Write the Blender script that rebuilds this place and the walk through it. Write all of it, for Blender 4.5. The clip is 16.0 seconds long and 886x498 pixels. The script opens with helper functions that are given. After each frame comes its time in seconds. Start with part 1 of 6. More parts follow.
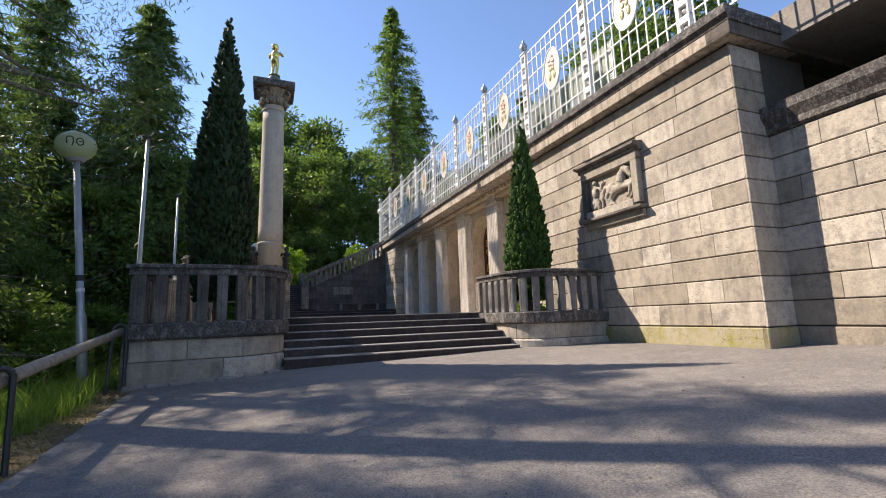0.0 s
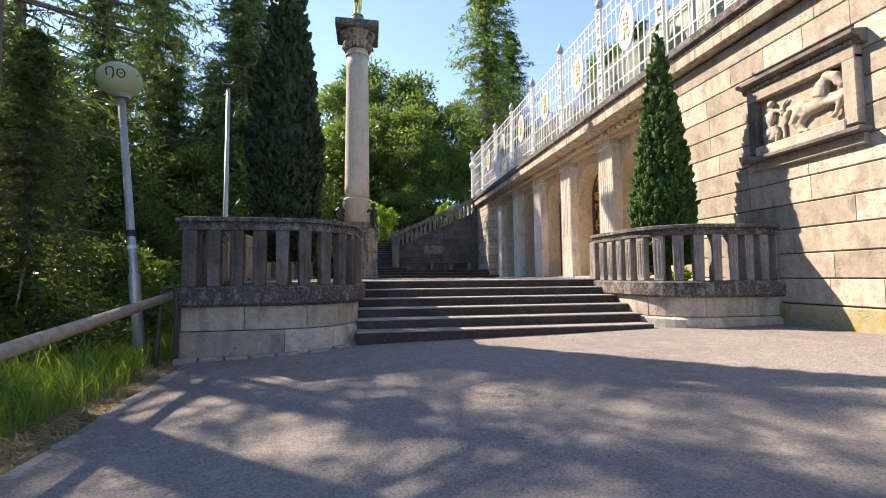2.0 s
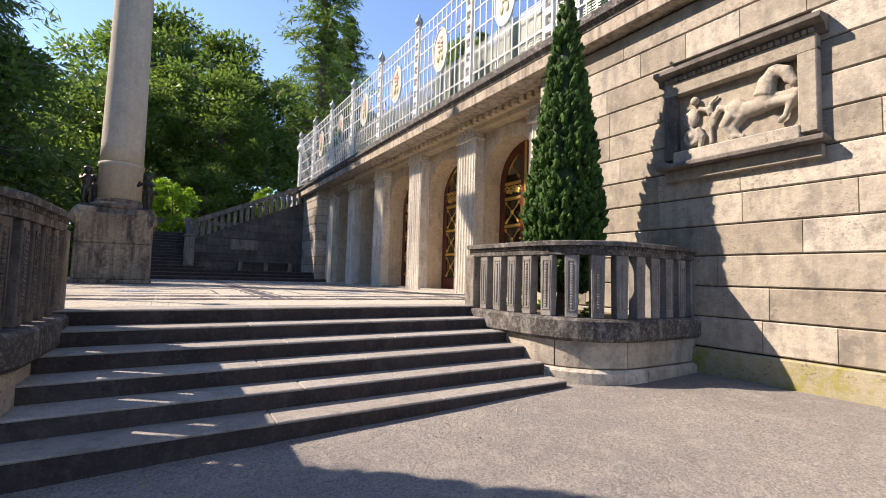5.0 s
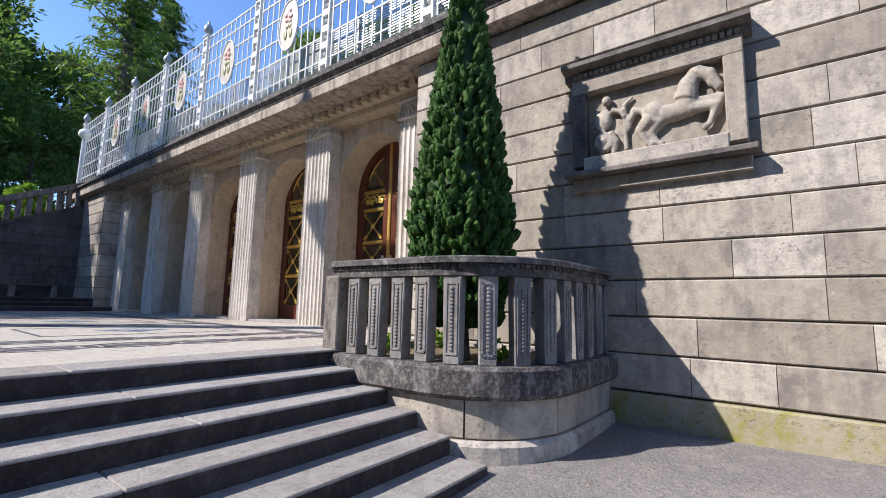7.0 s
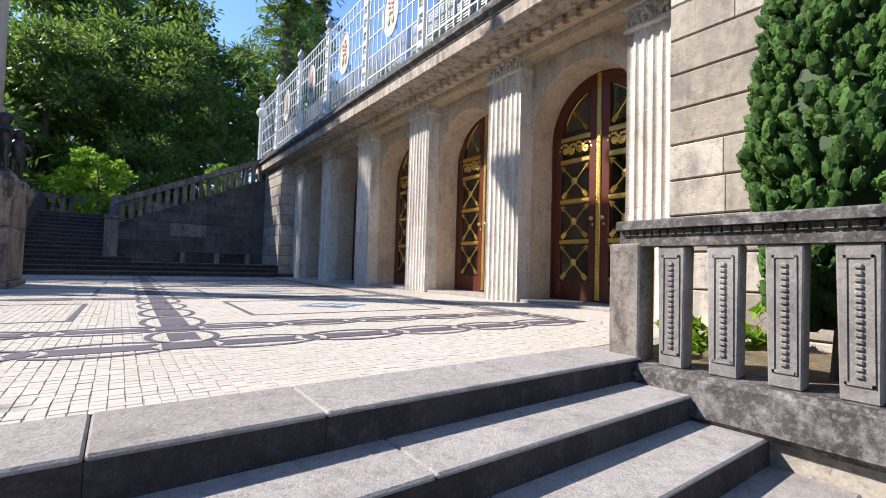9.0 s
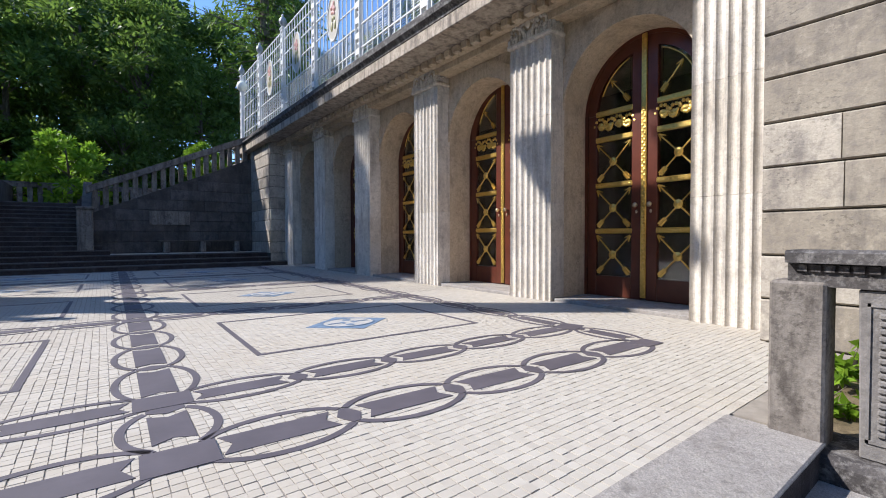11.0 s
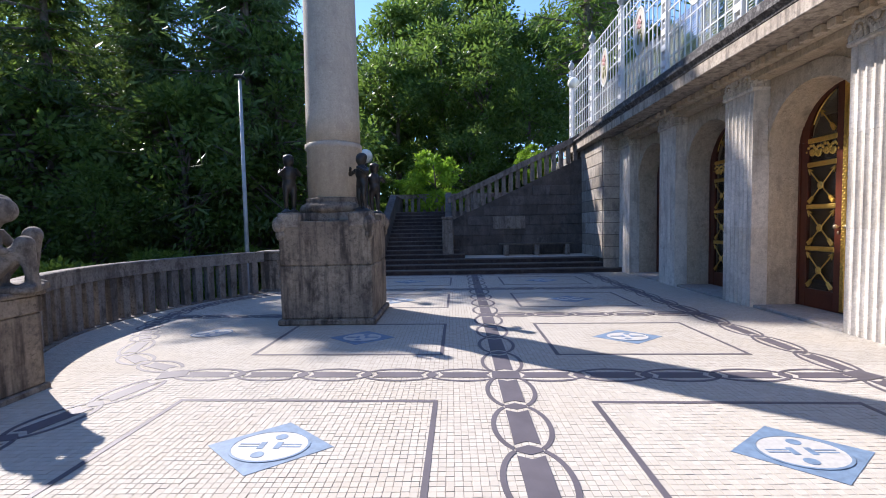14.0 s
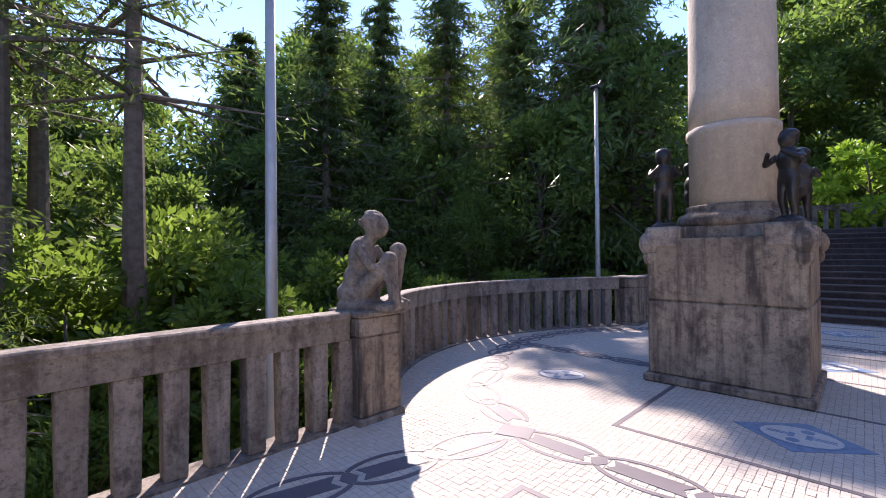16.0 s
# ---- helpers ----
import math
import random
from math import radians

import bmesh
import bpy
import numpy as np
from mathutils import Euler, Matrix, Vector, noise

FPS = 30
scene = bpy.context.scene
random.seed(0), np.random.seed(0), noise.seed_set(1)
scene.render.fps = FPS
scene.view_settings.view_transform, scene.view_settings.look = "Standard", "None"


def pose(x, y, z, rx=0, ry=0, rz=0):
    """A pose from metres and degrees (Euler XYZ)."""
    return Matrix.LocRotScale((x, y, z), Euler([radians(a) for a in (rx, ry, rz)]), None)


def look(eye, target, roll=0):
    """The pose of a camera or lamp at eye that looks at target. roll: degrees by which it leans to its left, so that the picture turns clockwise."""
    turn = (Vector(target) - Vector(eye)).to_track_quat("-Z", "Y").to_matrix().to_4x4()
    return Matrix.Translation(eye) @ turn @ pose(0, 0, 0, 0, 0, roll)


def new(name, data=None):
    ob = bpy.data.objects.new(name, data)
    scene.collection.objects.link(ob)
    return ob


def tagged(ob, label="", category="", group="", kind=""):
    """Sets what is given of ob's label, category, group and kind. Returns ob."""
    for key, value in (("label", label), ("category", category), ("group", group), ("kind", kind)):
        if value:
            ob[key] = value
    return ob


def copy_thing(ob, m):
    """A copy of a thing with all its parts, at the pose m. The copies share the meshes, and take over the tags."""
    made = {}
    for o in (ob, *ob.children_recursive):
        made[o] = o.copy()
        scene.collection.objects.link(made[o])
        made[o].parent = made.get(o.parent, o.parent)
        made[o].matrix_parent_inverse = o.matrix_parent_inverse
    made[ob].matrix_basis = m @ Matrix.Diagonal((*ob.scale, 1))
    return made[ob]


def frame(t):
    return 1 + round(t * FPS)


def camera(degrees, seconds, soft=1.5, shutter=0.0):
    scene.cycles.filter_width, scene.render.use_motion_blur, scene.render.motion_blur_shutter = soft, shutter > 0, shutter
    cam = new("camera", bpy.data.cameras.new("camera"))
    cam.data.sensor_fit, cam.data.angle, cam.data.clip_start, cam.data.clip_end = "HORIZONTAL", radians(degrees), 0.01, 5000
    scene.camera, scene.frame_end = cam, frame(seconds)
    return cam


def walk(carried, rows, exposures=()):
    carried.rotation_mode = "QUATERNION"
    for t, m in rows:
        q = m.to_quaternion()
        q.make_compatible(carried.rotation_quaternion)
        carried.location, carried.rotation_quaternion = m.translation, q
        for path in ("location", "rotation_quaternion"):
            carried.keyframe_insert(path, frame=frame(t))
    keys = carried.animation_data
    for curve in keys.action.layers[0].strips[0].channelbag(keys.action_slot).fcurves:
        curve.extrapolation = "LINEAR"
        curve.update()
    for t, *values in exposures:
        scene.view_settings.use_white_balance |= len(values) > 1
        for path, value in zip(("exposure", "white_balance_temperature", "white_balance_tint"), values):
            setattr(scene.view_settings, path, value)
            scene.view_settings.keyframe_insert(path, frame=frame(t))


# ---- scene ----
cam = camera(90.3, 16.0, soft=1.0)
PATH = [
    (0, (-0.016, 0.867, -0.061), (0.717, 2.704, 0.238), -1.9),
    (0.5, (0.111, 1.296, -0.031), (0.617, 3.212, 0.239), -1.8),
    (1, (0.218, 1.717, -0.011), (0.576, 3.671, 0.225), -1.5),
    (1.5, (0.284, 2.172, 0.03), (0.615, 4.136, 0.209), -1.6),
    (2, (0.444, 2.7, 0.081), (0.779, 4.668, 0.204), -0.5),
    (2.5, (0.551, 3.231, 0.12), (0.877, 5.202, 0.21), 0.9),
    (3, (0.641, 3.788, 0.149), (0.976, 5.758, 0.216), 1.3),
    (3.5, (0.701, 4.326, 0.225), (1.038, 6.296, 0.294), 0.9),
    (4, (0.777, 4.867, 0.287), (1.173, 6.825, 0.362), 0.5),
    (4.5, (0.961, 5.358, 0.374), (1.569, 7.262, 0.457), 1.6),
    (5, (1.11, 5.756, 0.41), (2.175, 7.444, 0.537), 1.7),
    (5.2, (1.191, 5.87, 0.412), (2.446, 7.421, 0.558), 1.6),
    (7.3, (2.069, 7.79, 0.469), (3.655, 8.981, 0.724), 1.3),
    (7.5, (2.085, 8.003, 0.462), (3.602, 9.285, 0.7), 1.2),
    (8, (2.174, 8.578, 0.462), (3.634, 9.931, 0.662), 1.7),
    (8.5, (2.274, 9.069, 0.529), (3.562, 10.593, 0.665), 1.5),
    (9, (2.252, 9.491, 0.55), (3.434, 11.102, 0.634), 1.7),
    (9.2, (2.237, 9.601, 0.568), (3.38, 11.241, 0.634), 1.2),
    (11.3, (2.419, 10.693, 1.049), (3.668, 12.254, 0.982), -0.6),
    (11.5, (2.432, 10.786, 1.105), (3.7, 12.331, 1.04), -0.6),
    (12, (2.389, 11.073, 1.209), (3.535, 12.711, 1.157), -2.0),
    (12.5, (2.424, 11.323, 1.306), (3.41, 13.062, 1.243), -2.4),
    (13, (2.375, 11.55, 1.42), (2.99, 13.451, 1.333), -1.6),
    (13.5, (2.261, 11.825, 1.548), (2.496, 13.809, 1.455), -1.5),
    (14, (2.142, 12.073, 1.653), (2.101, 14.069, 1.544), -1.1),
    (14.5, (1.974, 12.46, 1.676), (1.604, 14.424, 1.59), -1.2),
    (15, (1.746, 12.863, 1.642), (1.031, 14.731, 1.609), -0.9),
    (15.5, (1.501, 13.258, 1.616), (0.44, 14.953, 1.614), -0.7),
    (16, (1.211, 13.67, 1.604), (-0.174, 15.113, 1.624), -0.5),
]
EXPOSURES = [(0.0, 1.15, 7600, 15), (0.5, 1.35, 7800, 15), (2.5, 1.7, 8200, 17), (4.5, 1.65, 8300, 17), (5.2, 1.2, 7500, 16), (7.3, 1.0, 6300, 14), (9.2, 1.3, 6500, 13), (11.3, 0.95, 6200, 12), (13.5, 1.25, 6300, 15), (15.0, 1.5, 6500, 22), (16.0, 1.75, 6900, 28)]
walk(cam, [(t, look(eye, target, roll)) for t, eye, target, roll in PATH], EXPOSURES)

# ---- world, sun, exposure ----
SUN_TO = Vector((-0.600, 0.477, 0.643))
SUN_ELEV = math.asin(SUN_TO.z)
world = bpy.data.worlds.new("world")
scene.world = world
world.use_nodes = True
wn = world.node_tree.nodes
sky = wn.new("ShaderNodeTexSky")
sky.sky_type = "NISHITA"
sky.sun_disc = False
sky.sun_elevation = SUN_ELEV
sky.sun_rotation = math.atan2(SUN_TO.x, SUN_TO.y)
sky.air_density, sky.dust_density, sky.ozone_density = 0.8, 0.0, 6.0
world.node_tree.links.new(sky.outputs[0], wn["Background"].inputs[0])
wn["Background"].inputs[1].default_value = 0.15
sun_data = bpy.data.lights.new("sun", "SUN")
sun_data.energy, sun_data.angle, sun_data.color = 3.8, radians(0.6), (1.0, 0.955, 0.88)
sun = new("sun", sun_data)
sun.matrix_basis = look(SUN_TO * 60, (0, 0, 0))

# ---- materials ----


def shader(name, rough=0.8, metal=0.0):
    m = bpy.data.materials.new(name)
    m.use_nodes = True
    nt = m.node_tree
    b = nt.nodes["Principled BSDF"]
    b.inputs["Roughness"].default_value = rough
    b.inputs["Metallic"].default_value = metal
    b.inputs["Specular IOR Level"].default_value = 0.5 if rough < 0.7 else 0.22
    return m, nt, b


def noise_node(nt, scale, detail=5.0, stretch=(1, 1, 1), rough=0.6, pos=None):
    if pos is None:
        pos = nt.nodes.new("ShaderNodeNewGeometry").outputs["Position"]
    mp = nt.nodes.new("ShaderNodeMapping")
    mp.inputs["Scale"].default_value = stretch
    nt.links.new(pos, mp.inputs["Vector"])
    n = nt.nodes.new("ShaderNodeTexNoise")
    n.inputs["Scale"].default_value, n.inputs["Detail"].default_value = scale, detail
    n.inputs["Roughness"].default_value = rough
    nt.links.new(mp.outputs[0], n.inputs["Vector"])
    return n.outputs["Fac"]


def ramp(nt, fac, lo, hi, a=0.0, b=1.0):
    r = nt.nodes.new("ShaderNodeMapRange")
    for i, v in enumerate((lo, hi, a, b)):
        r.inputs[1 + i].default_value = v
    nt.links.new(fac, r.inputs[0])
    return r.outputs[0]


def blend(nt, fac, a, b, mode="MIX"):
    mx = nt.nodes.new("ShaderNodeMix")
    mx.data_type, mx.blend_type = "RGBA", mode
    for sock, v in ((mx.inputs[0], fac), (mx.inputs[6], a), (mx.inputs[7], b)):
        if isinstance(v, (int, float)):
            sock.default_value = v
        elif isinstance(v, tuple):
            sock.default_value = (*v, 1)
        else:
            nt.links.new(v, sock)
    return mx.outputs[2]


def bump(nt, b, height, strength=0.4, dist=0.01):
    bp = nt.nodes.new("ShaderNodeBump")
    bp.inputs["Strength"].default_value, bp.inputs["Distance"].default_value = strength, dist
    nt.links.new(height, bp.inputs["Height"])
    nt.links.new(bp.outputs[0], b.inputs["Normal"])


def stone(name, light, mid, stain, rough=0.85, big=1.1, stained=0.5, vary=0.25, grain=45, bumps=0.4, streak=0.0, flecks=0.3):
    """Weathered stone: two tones, stains with a shape of their own, drip streaks, fine grain."""
    m, nt, b = shader(name, rough)
    col = blend(nt, ramp(nt, noise_node(nt, big, 6), 0.35, 0.65), light, mid)
    col = blend(nt, ramp(nt, noise_node(nt, big * 3.1, 8, (1, 1, 0.6), 0.7), 0.51, 0.66, 0, stained), col, stain)
    if streak:
        col = blend(nt, ramp(nt, noise_node(nt, 3.2, 5, (2.2, 2.2, 0.22)), 0.48, 0.64, 0, streak), col, stain)
    if vary:
        info = nt.nodes.new("ShaderNodeObjectInfo")
        hs = nt.nodes.new("ShaderNodeHueSaturation")
        nt.links.new(ramp(nt, info.outputs["Random"], 0, 1, 1 - vary, 1 + vary * 0.6), hs.inputs["Value"])
        nt.links.new(ramp(nt, info.outputs["Random"], 0, 1, 1.15, 0.85), hs.inputs["Saturation"])
        nt.links.new(col, hs.inputs["Color"])
        col = hs.outputs[0]
    fine = noise_node(nt, grain, 4)
    col = blend(nt, ramp(nt, fine, 0.35, 0.68, 0, flecks), col, tuple(c * 0.5 for c in mid))
    pores = blend(nt, ramp(nt, noise_node(nt, big * 2.3, 3), 0.46, 0.6), (0, 0, 0), ramp(nt, noise_node(nt, 24, 3, (1, 1, 1.7)), 0.57, 0.64, 0, 0.75 * min(1, stained)))
    col = blend(nt, pores, col, tuple(c * 0.3 for c in mid))
    mott = noise_node(nt, big * 11, 9, (1, 1, 1), 0.72)
    col = blend(nt, ramp(nt, mott, 0.5, 0.63, 0, stained * 0.6), col, stain)
    col = blend(nt, ramp(nt, mott, 0.3, 0.44, 0.28, 0), col, tuple(min(1, c * 1.35) for c in light))
    nt.links.new(col, b.inputs["Base Color"])
    pits = ramp(nt, noise_node(nt, grain * 0.35, 6), 0.25, 0.6)
    bump(nt, b, blend(nt, 0.5, fine, pits), bumps, 0.012)
    return m


def plain(name, col, rough=0.5, metal=0.0, var=0.25, scale=9.0, bumps=0.1):
    m, nt, b = shader(name, rough, metal)
    n = noise_node(nt, scale, 6)
    nt.links.new(blend(nt, ramp(nt, n, 0.35, 0.7), col, tuple(c * (1 - var) for c in col)), b.inputs["Base Color"])
    if bumps:
        bump(nt, b, noise_node(nt, scale * 6, 4), bumps, 0.004)
    return m


def leafy(name, dark, light, rough=0.55, trans=0.25):
    m, nt, b = shader(name, rough)
    b.inputs["Specular IOR Level"].default_value = 0.25
    g = nt.nodes.new("ShaderNodeNewGeometry")
    col = blend(nt, g.outputs["Random Per Island"], dark, light)
    info = nt.nodes.new("ShaderNodeObjectInfo")
    hs = nt.nodes.new("ShaderNodeHueSaturation")
    nt.links.new(ramp(nt, info.outputs["Random"], 0, 1, 0.75, 1.2), hs.inputs["Value"])
    nt.links.new(col, hs.inputs["Color"])
    nt.links.new(hs.outputs[0], b.inputs["Base Color"])
    if trans:
        t = nt.nodes.new("ShaderNodeBsdfTranslucent")
        nt.links.new(blend(nt, 0.5, hs.outputs[0], (0.16, 0.26, 0.03)), t.inputs[0])
        mx = nt.nodes.new("ShaderNodeMixShader")
        mx.inputs[0].default_value = trans
        nt.links.new(b.outputs[0], mx.inputs[1])
        nt.links.new(t.outputs[0], mx.inputs[2])
        nt.links.new(mx.outputs[0], nt.nodes["Material Output"].inputs[0])
    return m


SAND = stone("sandstone", (0.51, 0.45, 0.37), (0.40, 0.35, 0.29), (0.19, 0.168, 0.155), big=0.9, stained=0.8, vary=0.32, streak=0.35)
SAND_MOSS = stone("mossy_sandstone", (0.42, 0.37, 0.27), (0.34, 0.3, 0.21), (0.26, 0.24, 0.04), big=1.0, stained=1.0, vary=0.1, grain=60)
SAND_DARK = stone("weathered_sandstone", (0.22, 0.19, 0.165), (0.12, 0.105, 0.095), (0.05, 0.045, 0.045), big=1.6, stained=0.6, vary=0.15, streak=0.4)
RAIL_STONE = stone("balustrade_stone", (0.31, 0.275, 0.24), (0.20, 0.175, 0.155), (0.06, 0.05, 0.044), big=2.2, stained=0.85, vary=0.15, streak=0.6, grain=70)
CARVED_STONE = stone("carved_baluster_stone", (0.34, 0.315, 0.295), (0.22, 0.205, 0.195), (0.10, 0.092, 0.09), big=2.4, stained=0.5, vary=0.15, streak=0.3, grain=80)
BLACK_STONE = stone("blackened_stone", (0.10, 0.09, 0.086), (0.045, 0.041, 0.041), (0.42, 0.395, 0.37), big=2.5, stained=0.55, vary=0.1, grain=60)
TRAV = stone("travertine", (0.77, 0.705, 0.62), (0.64, 0.58, 0.50), (0.22, 0.19, 0.165), big=1.3, stained=0.4, vary=0.1, streak=0.45)
JAMB = stone("arch_limestone", (0.70, 0.585, 0.445), (0.57, 0.465, 0.345), (0.22, 0.18, 0.14), big=1.4, stained=0.5, vary=0.1, streak=0.2)
CORNICE_STONE = stone("cornice_stone", (0.54, 0.46, 0.37), (0.40, 0.335, 0.27), (0.10, 0.085, 0.075), big=1.5, stained=0.6, vary=0.1, streak=0.7)
# Wall stone for the far stair, with its deep shade put into the colour.
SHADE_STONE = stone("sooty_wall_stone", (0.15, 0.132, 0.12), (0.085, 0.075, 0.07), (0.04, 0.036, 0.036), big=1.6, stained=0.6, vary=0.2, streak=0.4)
MORTAR = plain("joint_shadow", (0.09, 0.08, 0.07), 0.95)
PED = stone("pedestal_stone", (0.36, 0.30, 0.235), (0.21, 0.172, 0.14), (0.045, 0.038, 0.035), big=1.1, stained=0.85, vary=0.05, streak=0.9)
COL = stone("column_stone", (0.52, 0.46, 0.38), (0.42, 0.37, 0.31), (0.24, 0.21, 0.19), big=1.2, stained=0.35, vary=0.0, streak=0.2)
GRANITE = stone("granite_step", (0.42, 0.385, 0.35), (0.33, 0.30, 0.275), (0.15, 0.13, 0.12), big=2.0, stained=0.5, vary=0.15, grain=130, bumps=0.5, flecks=0.65)
# Step fronts turn from the sun; their shade is put into this colour.
SHADED_RISER = stone("grimy_riser", (0.065, 0.05, 0.046), (0.034, 0.026, 0.025), (0.13, 0.108, 0.10), big=2.5, stained=0.4, vary=0.2, grain=90, bumps=0.4)
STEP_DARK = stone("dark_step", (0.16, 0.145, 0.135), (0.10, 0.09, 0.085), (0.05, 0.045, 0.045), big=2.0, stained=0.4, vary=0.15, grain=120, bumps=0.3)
ASPHALT = stone("asphalt", (0.31, 0.28, 0.258), (0.23, 0.21, 0.20), (0.36, 0.325, 0.285), rough=0.9, big=0.5, stained=0.55, vary=0, grain=60, bumps=1.0, flecks=0.9)
SOIL = stone("soil_and_straw", (0.26, 0.2, 0.12), (0.13, 0.1, 0.06), (0.07, 0.055, 0.035), big=3.0, stained=0.7, vary=0, grain=60, bumps=0.8)
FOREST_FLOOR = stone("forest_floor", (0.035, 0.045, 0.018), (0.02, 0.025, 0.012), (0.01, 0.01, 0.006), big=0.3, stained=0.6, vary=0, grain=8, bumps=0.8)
WHITE = plain("white_painted_iron", (0.72, 0.72, 0.70), 0.45, 0, 0.12, 6)
STEEL = plain("galvanised_steel", (0.42, 0.43, 0.43), 0.45, 0.4, 0.25, 5)
IRON = plain("dark_green_iron", (0.035, 0.04, 0.04), 0.5, 0.2, 0.3, 12)
WOOD_RAIL = plain("grey_timber", (0.34, 0.29, 0.23), 0.8, 0, 0.4, 14, 0.4)
GOLD = plain("gilded_metal", (0.83, 0.57, 0.16), 0.32, 1.0, 0.3, 30, 0.3)
GILT_FLAT = plain("gilded_relief", (0.62, 0.42, 0.11), 0.5, 0.6, 0.45, 40, 0.5)
MAHOG = plain("mahogany", (0.115, 0.028, 0.014), 0.32, 0, 0.35, 4, 0.08)
BRONZE = plain("dark_bronze", (0.05, 0.047, 0.045), 0.42, 0.7, 0.4, 10, 0.2)
BRASS = plain("aged_brass", (0.60, 0.50, 0.36), 0.35, 0.9, 0.3, 20)
PATINA = plain("green_copper", (0.13, 0.19, 0.15), 0.65, 0.2, 0.3, 10)
BARK = plain("bark", (0.19, 0.155, 0.125), 0.9, 0, 0.5, 7, 0.9)
GREY_WOOD = plain("bench_wood", (0.13, 0.11, 0.09), 0.8, 0, 0.4, 9, 0.3)
CREAM = plain("cream_enamel", (0.50, 0.45, 0.36), 0.45, 0, 0.2, 8, 0)
M_PALE = plain("pale_oval_mosaic", (0.50, 0.48, 0.45), 0.55, 0, 0.2, 25, 0.2)
GLOBE = leafy("frosted_globe", (0.80, 0.80, 0.70), (0.80, 0.80, 0.70), 0.3, 0.0)
INK = plain("black_paint", (0.02, 0.02, 0.02), 0.6)
M_WHITE = plain("pale_mosaic", (0.53, 0.475, 0.40), 0.6, 0, 0.16, 1.3, 0.2)
M_GROUT = plain("mosaic_grout", (0.34, 0.30, 0.255), 0.85, 0, 0.3, 8, 0.3)
M_DARK = plain("dark_mosaic", (0.115, 0.10, 0.115), 0.6, 0, 0.3, 2.5, 0.2)
M_BLUE = plain("blue_mosaic", (0.17, 0.25, 0.36), 0.6, 0, 0.35, 14, 0.2)
ROSE = plain("rose_enamel", (0.58, 0.30, 0.25), 0.4, 0, 0.3, 20)
OCHRE = plain("ochre_enamel", (0.26, 0.24, 0.07), 0.45, 0, 0.3, 20)
YEW = leafy("yew_foliage", (0.022, 0.06, 0.012), (0.075, 0.165, 0.03), 0.75, 0.08)
# Darker than the yew: the backlit tree's shade is put into the leaf colour.
SHADED_CYPRESS = leafy("cypress_foliage", (0.012, 0.028, 0.012), (0.04, 0.075, 0.025), 0.6, 0.1)
FIR = leafy("conifer_foliage", (0.04, 0.07, 0.03), (0.13, 0.19, 0.06), 0.5, 0.42)
LEAF = leafy("broad_leaves", (0.055, 0.105, 0.02), (0.19, 0.29, 0.06), 0.45, 0.5)
WOOD_LEAF = leafy("shaded_wood_leaves", (0.05, 0.10, 0.028), (0.19, 0.28, 0.07), 0.4, 0.55)
LEAF_BRIGHT = leafy("young_leaves", (0.14, 0.27, 0.02), (0.28, 0.44, 0.04), 0.5, 0.5)
LEAF_SUN = leafy("sunlit_leaves", (0.07, 0.13, 0.018), (0.22, 0.31, 0.06), 0.45, 0.55)
GRASS = leafy("grass_blades", (0.10, 0.19, 0.025), (0.28, 0.42, 0.07), 0.6, 0.5)
STRAW = leafy("dry_grass", (0.22, 0.16, 0.07), (0.45, 0.34, 0.16), 0.8, 0.1)
glass_m, nt, b = shader("door_glass", 0.03)
b.inputs["Base Color"].default_value = (0.9, 0.93, 0.92, 1)
b.inputs["Transmission Weight"].default_value = 1.0
GLASS = glass_m

# ---- mesh helpers ----


def bm_box(bm, x0, x1, y0, y1, z0, z1, bev=0.0):
    m = Matrix.Translation(((x0 + x1) / 2, (y0 + y1) / 2, (z0 + z1) / 2)) @ Matrix.Diagonal((x1 - x0, y1 - y0, z1 - z0, 1))
    vs = bmesh.ops.create_cube(bm, size=1, matrix=m)["verts"]
    if bev:
        es = list({e for v in vs for e in v.link_edges})
        bmesh.ops.bevel(bm, geom=es, offset=bev, segments=1, affect="EDGES")
    return bm


def box(*a, bev=0.0):
    return bm_box(bmesh.new(), *a, bev=bev)


def bm_rod(bm, a, b, r0, r1=None, seg=8):
    a, b = Vector(a), Vector(b)
    d = b - a
    m = Matrix.Translation((a + b) / 2) @ d.to_track_quat("Z", "Y").to_matrix().to_4x4()
    bmesh.ops.create_cone(bm, cap_ends=True, segments=seg, radius1=r0, radius2=r0 if r1 is None else r1, depth=d.length, matrix=m)
    return bm


def rod(a, b, r0, r1=None, seg=8):
    return bm_rod(bmesh.new(), a, b, r0, r1, seg)


def bm_ball(bm, c, r, seg=12, squash=(1, 1, 1), turn=None):
    m = Matrix.Translation(c) @ (turn or Matrix()) @ Matrix.Diagonal((r * squash[0], r * squash[1], r * squash[2], 1))
    bmesh.ops.create_uvsphere(bm, u_segments=seg, v_segments=max(6, seg // 2 + 2), radius=1, matrix=m)
    return bm


def lathe(profile, seg=32, bm=None, at=(0, 0, 0)):
    """A turned solid from (radius, height) pairs."""
    bm = bm or bmesh.new()
    rings = []
    for r, z in profile:
        rings.append([bm.verts.new((at[0] + r * math.cos(2 * math.pi * i / seg), at[1] + r * math.sin(2 * math.pi * i / seg), at[2] + z)) for i in range(seg)])
    for p, q in zip(rings, rings[1:]):
        for i in range(seg):
            bm.faces.new((p[i], p[(i + 1) % seg], q[(i + 1) % seg], q[i]))
    bm.faces.new(rings[0][::-1])
    bm.faces.new(rings[-1])
    return bm


